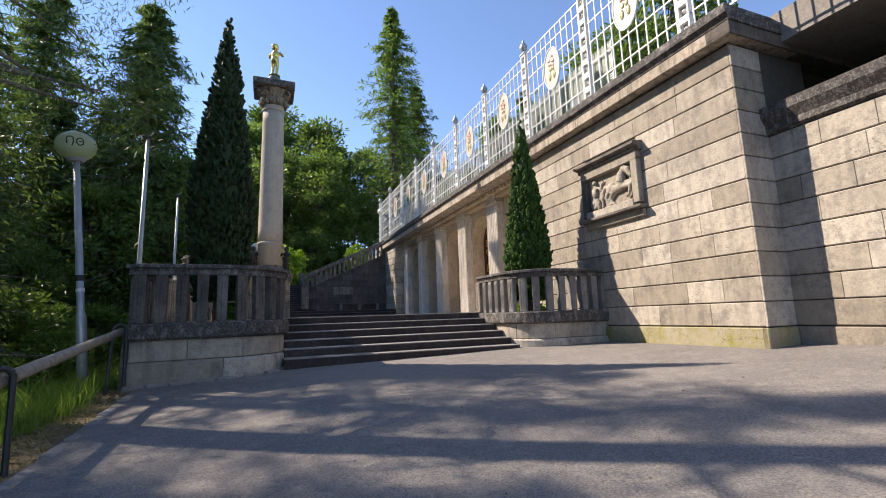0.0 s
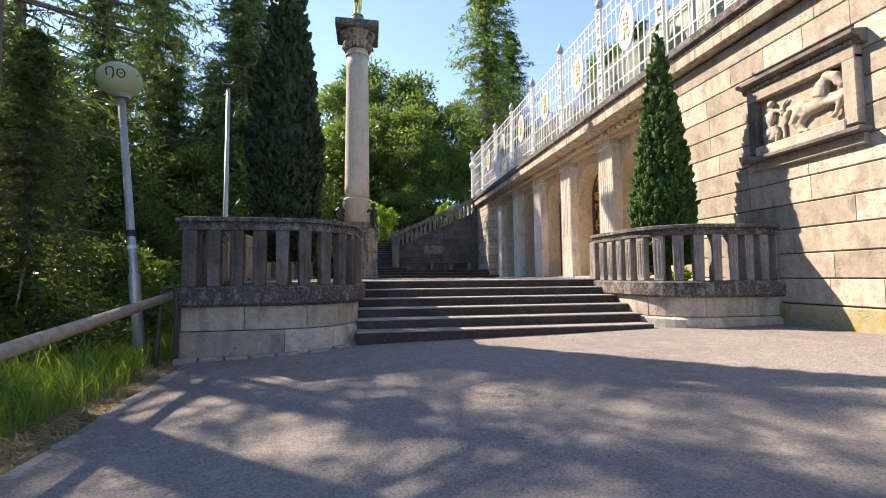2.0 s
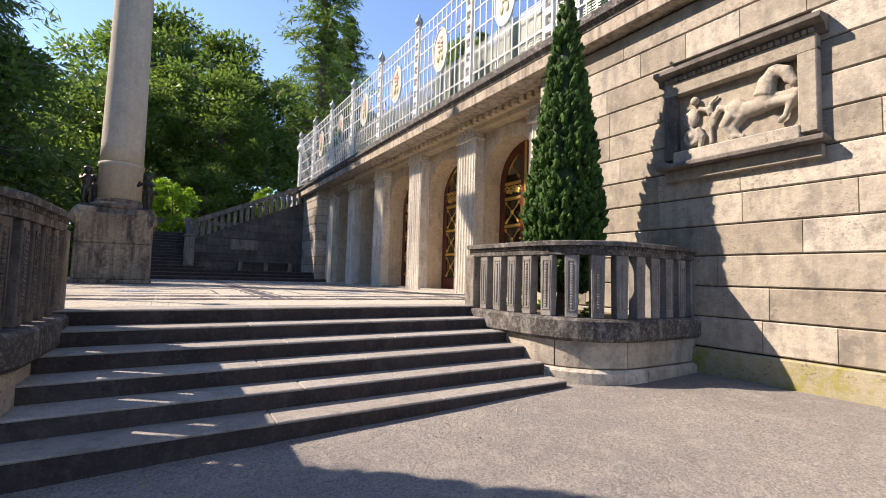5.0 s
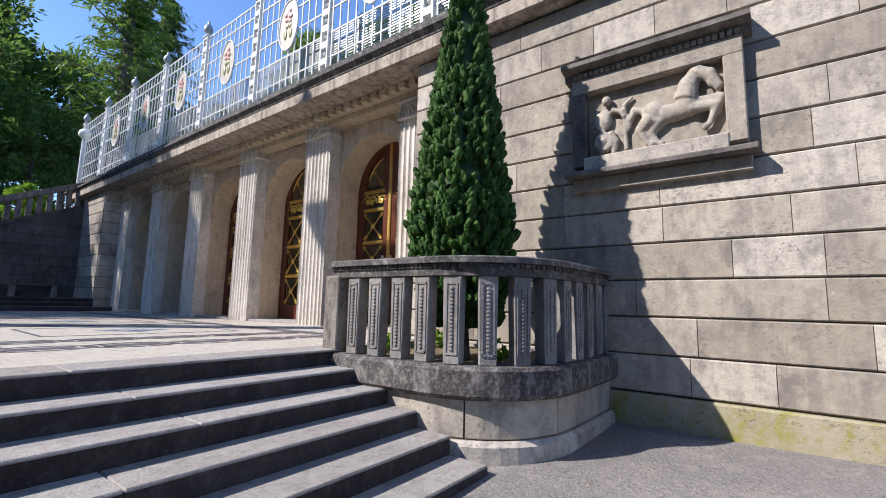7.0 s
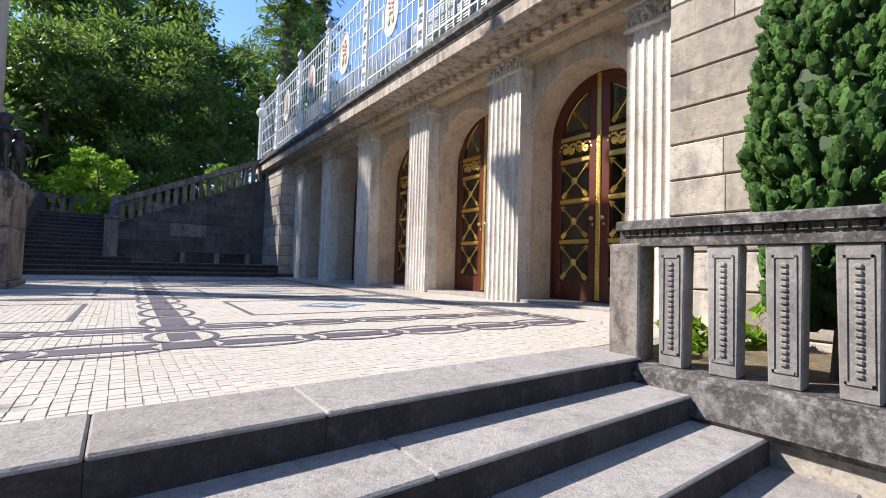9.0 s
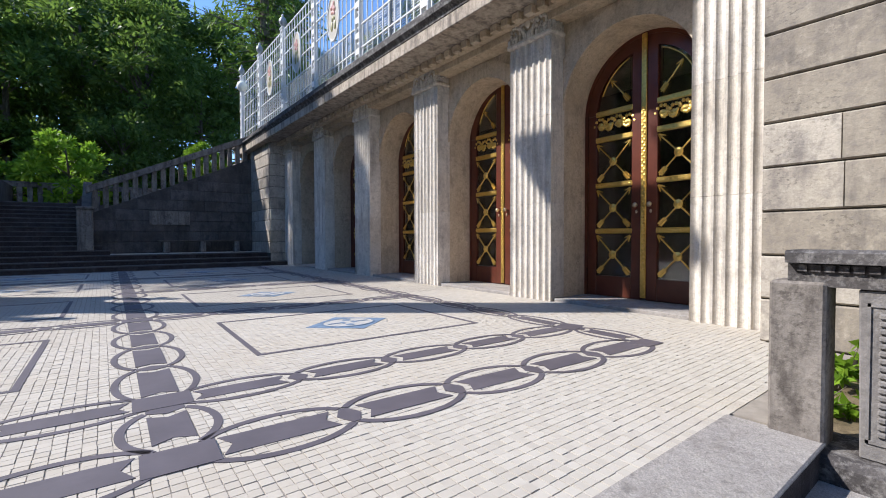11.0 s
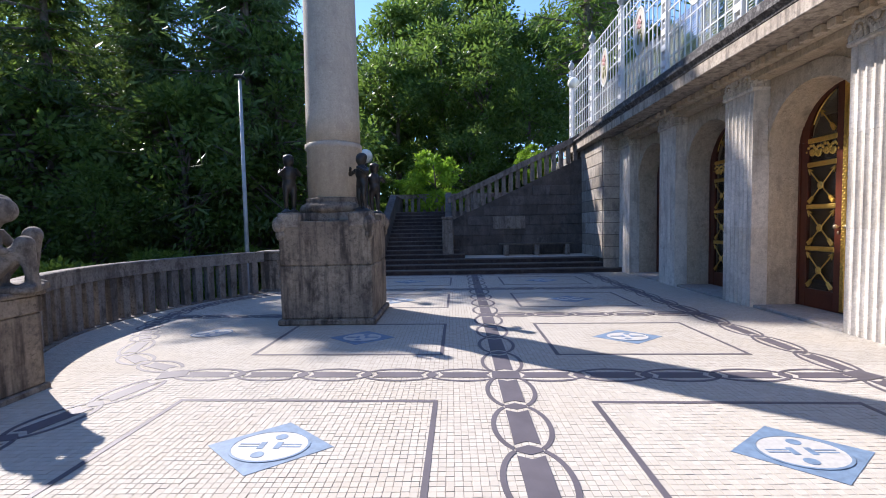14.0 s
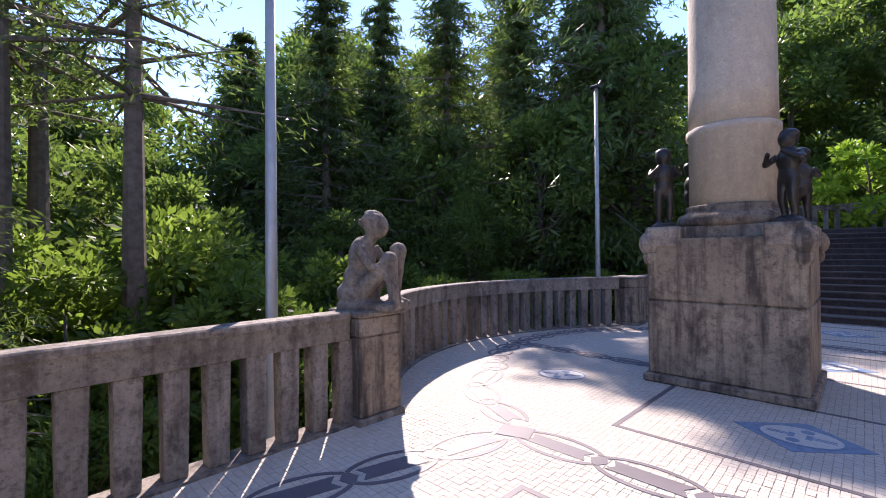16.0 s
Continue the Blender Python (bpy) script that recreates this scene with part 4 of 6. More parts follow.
        part("gilded_arc", bm, GOLD, leaf)
        bm = bm_ball(bmesh.new(), (-0.075, s * 0.105, 1.31), 0.035, 14)
        bm_rod(bm, (-0.07, s * 0.105, 1.31), (-0.018, s * 0.105, 1.31), 0.014)
        bm_ball(bm, (-0.03, s * 0.105, 1.22), 0.02, 10, (0.5, 0.9, 1.3))
        part("knob", bm, BRASS, leaf, "polished round door knob with keyhole cover", smooth=True)
    bm = box(-0.045, -0.015, -0.04, 0.04, 0.03, 3.62, bev=0.008)
    for i in range(58):
        bm_ball(bm, (-0.046, 0.016 * (1 if i % 2 else -1), 0.35 + 0.04 * i), 0.02, 6, (0.6, 1, 1))
    part("gilded_astragal", bm, GOLD, own, "gilded strip carved with leaves")
    return own


first = door()
first.matrix_basis = pose(DOOR_X, PIL0 + BAY / 2, 0.055) @ Matrix.Diagonal((1, 1, TALL, 1))
for p in PIERS[1:-1]:
    copy_thing(first, pose(DOOR_X, p + BAY / 2, 0.055) @ Matrix.Diagonal((1, 1, TALL, 1)))

# ---- iron fence on the upper terrace ----
POSTS = [3.55 + 2.8 * k for k in range(11)]
FX, FZ, FH = 7.42, 5.10, 3.0


def fence_post():
    own = thing("lattice_pillar", "white painted iron lattice post with square holes", "pillar", group="posts of the iron fence")
    for y in (-0.125, 0.085):
        part("upright", box(-0.06, 0.06, y, y + 0.04, 0, FH, bev=0.006), WHITE, own)
    n = 8
    for i in range(n + 1):
        z = i * FH / n
        part("cross_plate", box(-0.055, 0.055, -0.085, 0.085, max(0, z - 0.07), min(FH, z + 0.07)), WHITE, own)
    boss = mesh_of("boss", bm_ball(bmesh.new(), (0, 0, 0), 0.045, 8, (1.2, 1, 1)), WHITE)
    for i in range(n):
        ob = part("boss", boss, WHITE, own)
        ob.matrix_basis = pose(0, 0, (i + 0.5) * FH / n)
        part("back_plate", box(0.03, 0.05, -0.085, 0.085, i * FH / n + 0.07, (i + 1) * FH / n - 0.07), STEEL, own)
    part("cap", box(-0.085, 0.085, -0.15, 0.15, FH, FH + 0.05, bev=0.01), WHITE, own)
    part("finial", lathe([(0.03, FH + 0.05), (0.04, FH + 0.1), (0.11, FH + 0.18), (0.13, FH + 0.27), (0.09, FH + 0.37), (0.03, FH + 0.43), (0.045, FH + 0.47), (0.01, FH + 0.53)], 14), STEEL, own, "grey urn finial", smooth=True)
    return own


def fence_panel(medal):
    own = thing("iron_grille", "white iron grid fence panel" + (" with a painted rose medallion" if medal else ""), "fence", group="panels of the iron fence")
    L = 2.8 - 0.27
    y0 = -L / 2
    bar = mesh_of("bar", box(-0.012, 0.012, -0.012, 0.012, 0.06, 2.98), WHITE)
    for i in range(11):
        ob = part("bar", bar, WHITE, own)
        ob.matrix_basis = pose(0, y0 + 0.05 + i * (L - 0.1) / 10, 0)
    for z in (0.08, 0.45, 1.0, 1.55, 2.1, 2.6, 2.95):
        part("cross_bar", box(-0.015, 0.015, y0 - 0.02, -y0 + 0.02, z - 0.014, z + 0.014), WHITE, own)
    if medal:
        zc = 1.75
        pts = [(0.36 * math.cos(2 * math.pi * i / 28), zc + 0.62 * math.sin(2 * math.pi * i / 28)) for i in range(28)]
        part("medallion", extrude_yz(pts, -0.035, -0.02), CREAM, own, "cream oval plate")
        rim = bmesh.new()
        for i in range(28):
            bm_rod(rim, (-0.035, *pts[i]), (-0.035, *pts[(i + 1) % 28]), 0.022, 0.022, 6)
        part("rim", rim, WHITE, own)
        bm = bmesh.new()
        for i in range(9):
            a = i * 2.4
            r = 0.045 * math.sqrt(i)
            bm_ball(bm, (-0.045, r * math.cos(a), zc + 0.22 + r * math.sin(a) * 1.3), 0.055, 8, (0.35, 1, 1))
        part("rose", bm, ROSE, own, "red painted rose")
        bm = bmesh.new()
        for s in (-1, 1):
            bm_ball(bm, (-0.04, s * 0.1, zc - 0.22), 0.075, 10, (0.3, 0.8, 1.7))
            bm_ball(bm, (-0.04, s * 0.06, zc - 0.02), 0.06, 10, (0.3, 0.9, 1.2))
        part("leaf_pair", bm, OCHRE, own, "ochre painted leaves")
    return own


fp = fence_post()
fp.matrix_basis = pose(FX, POSTS[0], FZ)
for y in POSTS[1:]:
    copy_thing(fp, pose(FX, y, FZ))
plain_panel, rose_panel = fence_panel(False), fence_panel(True)
plain_panel.matrix_basis = pose(FX, POSTS[0] + 1.4, FZ)
rose_panel.matrix_basis = pose(FX, POSTS[1] + 1.4, FZ)
for k, y in enumerate(POSTS[2:-1], 2):
    copy_thing(plain_panel if k in (0, 9) else rose_panel, pose(FX, y + 1.4, FZ))
for k in range(3):
    copy_thing(plain_panel, pose(FX + 1.45 + 2.8 * k, POSTS[0] - 0.1, FZ, 0, 0, 90))
    copy_thing(fp, pose(FX + 2.8 + 2.8 * k, POSTS[0] - 0.1, FZ, 0, 0, 90))

# slatted shades standing behind the panels
for k in range(2, 10):
    lv = thing("louvre_screen", "grey slatted screen standing behind the iron fence", "screen", (FX + 0.9, POSTS[k] + 1.4, FZ - 0.02), group="screens behind the fence")
    bm = bmesh.new()
    for i in range(30):
        bm_box(bm, 0, 0.02, -1.35, 1.35, 0.08 + 0.065 * i, 0.105 + 0.065 * i)
    tagged(part("slats", bm, STEEL, lv), kind="stuff")
    for y in (-1.37, 1.35):
        part("upright", box(-0.01, 0.04, y, y + 0.03, 0, 2.05), STEEL, lv)

# ---- far steps, stair and its walls ----
far = thing("far_steps", "low dark stone steps up to the bench landing", "steps", kind="structure")
for k in range(3):
    part("riser", box(-1.19, 7.74, FAR_Y + 0.4 * k + 0.012, FAR_Y + 0.4 * (k + 1) + 0.05, -0.3, 0.15 * (k + 1) - 0.035), SHADED_RISER, far)
    part("tread", box(-1.2, 7.75, FAR_Y + 0.4 * k, FAR_Y + 0.4 * (k + 1) + 0.06, 0.15 * (k + 1) - 0.03, 0.15 * (k + 1), bev=0.008), STEP_DARK, far)
part("landing", box(2.0, 7.25, FAR_Y + 1.26, 29.3, -0.3, 0.449), M_WHITE, far, "pale mosaic landing")
flight = thing("stair_flight", "dark stone stair flight climbing between walls", "stairs", kind="structure")
for k in range(12):
    y0, z1, x1 = 27.8 + 0.34 * k, 0.45 + 0.15 * (k + 1), 2.6 - 0.2 * k if k < 2 else 1.9
    part("riser", box(-0.3, x1, y0 + 0.012, y0 + 0.36, 0.0, z1 - 0.035), SHADED_RISER, flight)
    part("tread", box(-0.3, x1, y0, y0 + 0.37, z1 - 0.03, z1, bev=0.008), STEP_DARK, flight)
part("landing", box(-0.9, 9.0, 31.9, 34.4, 1.0, 2.249), STEP_DARK, flight)
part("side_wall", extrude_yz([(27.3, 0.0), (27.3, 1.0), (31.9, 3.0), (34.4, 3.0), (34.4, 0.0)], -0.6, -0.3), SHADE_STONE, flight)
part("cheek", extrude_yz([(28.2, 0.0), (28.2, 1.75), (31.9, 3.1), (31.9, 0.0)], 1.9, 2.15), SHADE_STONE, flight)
part("newel", box(1.8, 2.2, 27.9, 28.25, 0.4, 1.86, bev=0.03), RAIL_STONE, flight)
part("newel_cap", box(1.77, 2.23, 27.87, 28.28, 1.86, 1.95, bev=0.02), RAIL_STONE, flight)

stair_wall = thing("wall_north", "coursed wall in shade-dark colour below a rising stair balustrade", "wall", kind="structure")


def slope(x):
    return 1.75 + 0.46 * (x - 2.0)


bm = extrude_xy([(2.1, 0.0), (7.4, 0.0), (7.4, slope(7.4)), (2.1, slope(2.1))], 0, 0.35)
for v in bm.verts:
    v.co = (v.co.x, 29.35 + v.co.z, v.co.y)
bmesh.ops.recalc_face_normals(bm, faces=bm.faces)
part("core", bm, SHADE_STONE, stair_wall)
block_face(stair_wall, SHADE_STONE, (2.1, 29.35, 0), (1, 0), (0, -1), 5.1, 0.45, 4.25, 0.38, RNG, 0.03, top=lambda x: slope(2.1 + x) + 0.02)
part("tablet", box(3.75, 5.0, 29.26, 29.32, 1.45, 1.95, bev=0.01), RAIL_STONE, stair_wall)
bm = mesh_of("baluster", box(-0.08, 0.08, -0.07, 0.07, -0.05, 0.72, bev=0.01), RAIL_STONE)
for i in range(19):
    x = 2.25 + 0.28 * i
    ob = part("baluster", bm, RAIL_STONE, stair_wall)
    ob.matrix_basis = pose(x, 29.52, slope(x) + 0.05)
bm = extrude_xy([(2.0, slope(2.0) + 0.72), (7.45, slope(7.45) + 0.72), (7.45, slope(7.45) + 0.95), (2.0, slope(2.0) + 0.95)], 0, 0.3)
for v in bm.verts:
    v.co = (v.co.x, 29.37 + v.co.z, v.co.y)
bmesh.ops.recalc_face_normals(bm, faces=bm.faces)
part("coping", bm, RAIL_STONE, stair_wall)
lb2 = thing("landing_balustrade", "dark stone balustrade across the stair landing", "balustrade", kind="structure")
run_balustrade(lb2, [(-0.9, 34.3), (2.0, 34.3), (5.0, 34.3)], 2.25, 0.95, 0.3, 0.17, 0.15, RAIL_STONE, RAIL_STONE, rail=0.2)

bench = thing("bench", "long dark slatted bench against the wall on stone feet", "bench", (5.35, 28.95, 0.45))
for i in range(4):
    part("slat", box(-1.4, 1.4, -0.22 + 0.115 * i, -0.12 + 0.115 * i, 0.40, 0.45, bev=0.008), GREY_WOOD, bench)
for x in (-1.15, 0, 1.15):
    part("foot", box(x - 0.09, x + 0.09, -0.2, 0.2, 0, 0.40, bev=0.01), RAIL_STONE, bench)

gl = thing("globe_lamp", "white globe lamp on a short post at the stair head", "lamp", (7.0, 29.75, 4.75))
part("post", lathe([(0.09, 0), (0.06, 0.2), (0.05, 2.1), (0.08, 2.2)], 12), WHITE, gl)
part("globe", bm_ball(bmesh.new(), (0, 0, 2.36), 0.21, 20), GLOBE, gl, "white glass globe", smooth=True)
gl2 = thing("globe_lamp", "pale globe lamp on a dark post behind the terrace", "lamp", (-0.72, 27.05, 0.3))
part("post", lathe([(0.09, 0), (0.05, 0.3), (0.045, 3.4), (0.08, 3.5)], 12), IRON, gl2)
part("globe", bm_ball(bmesh.new(), (0, 0, 3.71), 0.24, 20), GLOBE, gl2, "pale glass globe", smooth=True)

# ---- lamp post, masts, rail ----
lamp = thing("street_lamp", "pale green globe lamp with black scrawl on grey pole", "lamp", (-2.6, 9.37, -1.08))
lamp.matrix_basis = pose(-2.6, 9.37, -1.08, 0, -5.5, 0)
part("pole", lathe([(0.07, -0.4), (0.07, 1.2), (0.052, 1.25), (0.045, 3.72)], 14), STEEL, lamp, smooth=True)
part("band", lathe([(0.058, 1.75), (0.058, 1.84)], 14), INK, lamp, "dark tape band")
part("sticker", lathe([(0.0585, 1.58), (0.0585, 1.63)], 14), WHITE, lamp, "white sticker band")
part("collar", lathe([(0.1, 3.69), (0.13, 3.73), (0.12, 3.76)], 16), STEEL, lamp)
GREEN_GLOBE = leafy("green_tinted_globe", (0.80, 0.86, 0.60), (0.80, 0.86, 0.60), 0.25, 0.5)
part("globe", bm_ball(bmesh.new(), (0, 0, 3.95), 0.275, 28, (1, 1, 0.86)), GREEN_GLOBE, lamp, "pale green globe", smooth=True)
bm = bmesh.new()
STROKES = [[(-0.03, 4.01), (0.02, 4.02), (0.05, 4.0), (0.055, 3.93), (0.03, 3.87)], [(-0.035, 4.0), (-0.03, 3.9)], [(0.10, 3.98), (0.14, 4.0), (0.17, 3.96), (0.16, 3.9), (0.12, 3.88), (0.09, 3.92), (0.10, 3.98)], [(0.12, 3.94), (0.15, 3.94)]]
for st in STROKES:
    pts = [Vector((x, -math.sqrt(max(0, 0.0772 - x * x - ((z - 3.95) / 0.86) ** 2)), z)) for x, z in st]
    for p, q in zip(pts, pts[1:]):
        bm_rod(bm, p, q, 0.009, 0.009, 5)
part("scrawl", bm, INK, lamp, "black painted scrawl")

mast = thing("mast", "slim grey steel mast behind the balustrade", "mast", (-3.51, 15.86, -1.8), group="steel masts")
part("pole", lathe([(0.08, -1.8), (0.075, 0), (0.065, 2.4), (0.05, 7.3)], 16), STEEL, mast, smooth=True)
part("head", box(-0.12, 0.12, -0.16, 0.16, 7.3, 7.38, bev=0.02), IRON, mast)
part("bracket", rod((0, 0, 7.3), (0.12, 0.1, 7.55), 0.025), IRON, mast)
copy_thing(mast, pose(-4.4, 26.0, -0.95))

rail = thing("timber_rail", "grey round timber rail on bent iron posts beside the lawn", "railing")
rp = [(-2.06, 8.9, -0.14), (-2.04, 5.7, -0.47), (-2.06, 2.8, -0.75), (-2.1, -0.2, -0.95)]
for a, c in zip(rp, rp[1:]):
    part("beam", rod((a[0], a[1] + 0.05, a[2]), (c[0], c[1], c[2]), 0.055, 0.06, 12), WOOD_RAIL, rail, smooth=True)
for x, y, z in rp:
    bm = bmesh.new()
    for s in (-1, 1):
        bm_rod(bm, (x + s * 0.075, y - 0.05 + 0.04 * s, z + 0.02), (x + s * 0.1, y - 0.1 + 0.06 * s, road_z(x, y) - 0.35), 0.025, 0.025, 8)
    ang = [math.pi * i / 8 for i in range(9)]
    for p, q in zip(ang, ang[1:]):
        bm_rod(bm, (x + 0.075 * math.cos(p), y - 0.05 + 0.04 * math.cos(p), z + 0.02 + 0.08 * math.sin(p)), (x + 0.075 * math.cos(q), y - 0.05 + 0.04 * math.cos(q), z + 0.02 + 0.08 * math.sin(q)), 0.025, 0.025, 8)
    part("iron_post", bm, IRON, rail, "dark bent iron post")

# ---- kerb and edging ----
kr = random.Random(11)
kerb = thing("kerb", "pale worn edging stones along the asphalt", "kerb", kind="structure")
y = -12.0
while y < 9.0:
    L = kr.uniform(0.35, 0.9)
    x = -1.77 + 0.02 * kr.uniform(-1, 1)
    part("kerb_stone", box(x - 0.06, x + 0.06, y, y + L - 0.02, road_z(x, y) - 0.15, road_z(x, y) + 0.075 + kr.uniform(0, 0.015), bev=0.015), GRANITE, kerb)
    y += L
edge = [(x, y) for x, y in planter_path(-1)][3:]
for i, (x, y, a) in enumerate(resample(edge, 0.31, 0.05)):
    nx, ny = math.sin(radians(a)), -math.cos(radians(a))
    s = 0.2 if ny < 0 else -0.2
    ob = part("edging_stone", box(-0.14, 0.14, -0.05, 0.05, -0.05, 0.03 + kr.uniform(0, 0.012), bev=0.012), GRANITE, kerb)
    ob.matrix_basis = pose(x + nx * s, y + ny * s, road_z(x, y) + 0.05, 0, 0, a)


# ---- foliage helpers ----
def leaf_mesh(name, centers, normals, sizes, material, seed, aspect=0.55, droop=0.0):
    """Small pointed leaves, each a folded quad, one island a leaf."""
    g = np.random.default_rng(seed)
    n = len(centers)
    d = g.normal(size=(n, 3)) * 0.8 + normals
    d[:, 2] -= droop
    d /= np.linalg.norm(d, axis=1)[:, None]
    s = np.cross(d, g.normal(size=(n, 3)))
    s /= np.linalg.norm(s, axis=1)[:, None] + 1e-9
    sz = sizes[:, None]
    c = centers
    quad = np.stack([c - d * sz * 0.5, c + s * sz * aspect * 0.5, c + d * sz * 0.6, c - s * sz * aspect * 0.5], 1).reshape(-1, 3)
    me = bpy.data.meshes.new(name)
    me.vertices.add(4 * n)
    me.vertices.foreach_set("co", quad.astype(np.float32).ravel())
    me.loops.add(4 * n)
    me.loops.foreach_set("vertex_index", np.arange(4 * n, dtype=np.int32))
    me.polygons.add(n)
    me.polygons.foreach_set("loop_start", np.arange(0, 4 * n, 4, dtype=np.int32))
    me.update(calc_edges=True)
    me.materials.append(material)
    return me


def crown(seed, clumps, per, size, spread):
    """Leaf centres gathered round clump centres; returns centres, outward normals and sizes."""
    g = np.random.default_rng(seed)
    k = np.repeat(np.arange(len(clumps)), per)
    off = g.normal(size=(len(k), 3))
    off /= np.linalg.norm(off, axis=1)[:, None]
    rad = g.random(len(k))[:, None] ** 0.45
    c = clumps[k, :3] + off * rad * clumps[k, 3:4] * np.array([1, 1, 0.7]) * spread
    return c, off, size * g.uniform(0.6, 1.35, len(k))


def branch_mesh(limbs):
    bm = bmesh.new()
    for a, c, r0, r1 in limbs:
        bm_rod(bm, a, c, r0, r1, 5 if r0 < 0.1 else 9)
    return bm


def broad_tree(seed, h, r, material, label, leaf=0.2, n=110, per=130, low=0.25, name="tree"):
    g = np.random.default_rng(seed)
    own = thing(name, label, "tree", group="woodland trees")
    limbs = [((0, 0, -0.8), (0.1, 0.05, h * 0.4), h * 0.02, h * 0.014), ((0.1, 0.05, h * 0.4), (0, 0, h * 0.8), h * 0.014, h * 0.005)]
    cl = []
    for i in range(n):
        t = g.uniform(low, 1.0)
        a = g.uniform(0, 2 * math.pi)
        env = r * (math.sin(math.pi * min(1, (t - low) / (1 - low) * 0.82 + 0.14)) ** 0.7)
        q = env * g.uniform(0.35, 1.0)
        z = h * t * 0.95
        cl.append((q * math.cos(a), q * math.sin(a), z, r * g.uniform(0.16, 0.3)))
        if i % 5 == 0:
            limbs.append(((0.05, 0.03, z * 0.75), (q * math.cos(a) * 0.9, q * math.sin(a) * 0.9, z), h * 0.006, h * 0.002))
    part("trunk", branch_mesh(limbs[:2]), BARK, own, smooth=True)
    tagged(part("branchwork", branch_mesh(limbs[2:]), BARK, own), kind="stuff")
    part("crown", leaf_mesh("crown", *crown(seed, np.array(cl), per, leaf, 1.0), material, seed), material, own)
    return own


def fir_tree(seed, h, r, material, label, tiers=26, per=70, size=0.24, low=0.12, thin=1.0):
    """A conifer of drooping boughs in tiers."""
    g = np.random.default_rng(seed)
    own = thing("conifer", label, "tree", group="woodland conifers")
    limbs = [((0, 0, -0.8), (0, 0, h), h * 0.017, h * 0.002)]
    C, N, S = [], [], []
    for k in range(tiers):
        t = low + (1 - low) * (k / tiers) ** 0.9
        z = h * t
        reach = 1.25 * r * (1 - t) ** 0.85 * g.uniform(0.6, 1.15) + 0.3
        m = max(4, int(9 * thin))
        for b2 in range(m):
            a = 2 * math.pi * (b2 + g.uniform(0, 1.0)) / m + k * 2.4
            L = reach * g.uniform(0.4, 1.45)
            tip = np.array([L * math.cos(a), L * math.sin(a), g.uniform(-0.38, 0.0) * L])
            limbs.append(((0, 0, z), (tip[0] * 0.85, tip[1] * 0.85, z + tip[2] * 0.85), 0.03 + 0.01 * L, 0.008))
            u = g.random(per) ** 0.7
            side = g.normal(size=(per, 3)) * np.array([0.22, 0.22, 0.12]) * (0.4 + 0.2 * L)
            p = tip[None, :] * u[:, None] + side
            p[:, 2] += z - np.abs(g.normal(size=per)) * 0.12 * L * u
            C.append(p)
            N.append(np.tile(tip / (np.linalg.norm(tip) + 1e-6), (per, 1)))
            S.append(size * g.uniform(0.6, 1.4, per))
    part("trunk", branch_mesh(limbs[:1]), BARK, own)
    tagged(part("branchwork", branch_mesh(limbs[1:]), BARK, own), kind="stuff")
    part("crown", leaf_mesh("crown", np.concatenate(C), np.concatenate(N), np.concatenate(S), material, seed, 0.2, 0.5), material, own)
    return own


def put(ob, x, y, s=1.0, turn=0.0, first=False, z=None):
    m = pose(x, y, ground_z(x, y) if z is None else z, 0, 0, turn) @ Matrix.Scale(s, 4)
    if first:
        ob.matrix_basis = m
        return ob
    return copy_thing(ob, m)


# ---- yews in the planters ----
bm = bmesh.new()
bmesh.ops.create_icosphere(bm, subdivisions=2, radius=1)
LUMP = np.array([tuple(v.co) for v in bm.verts])
LUMP_FACES = [tuple(v.index for v in f.verts) for f in bm.faces]
bm.free()


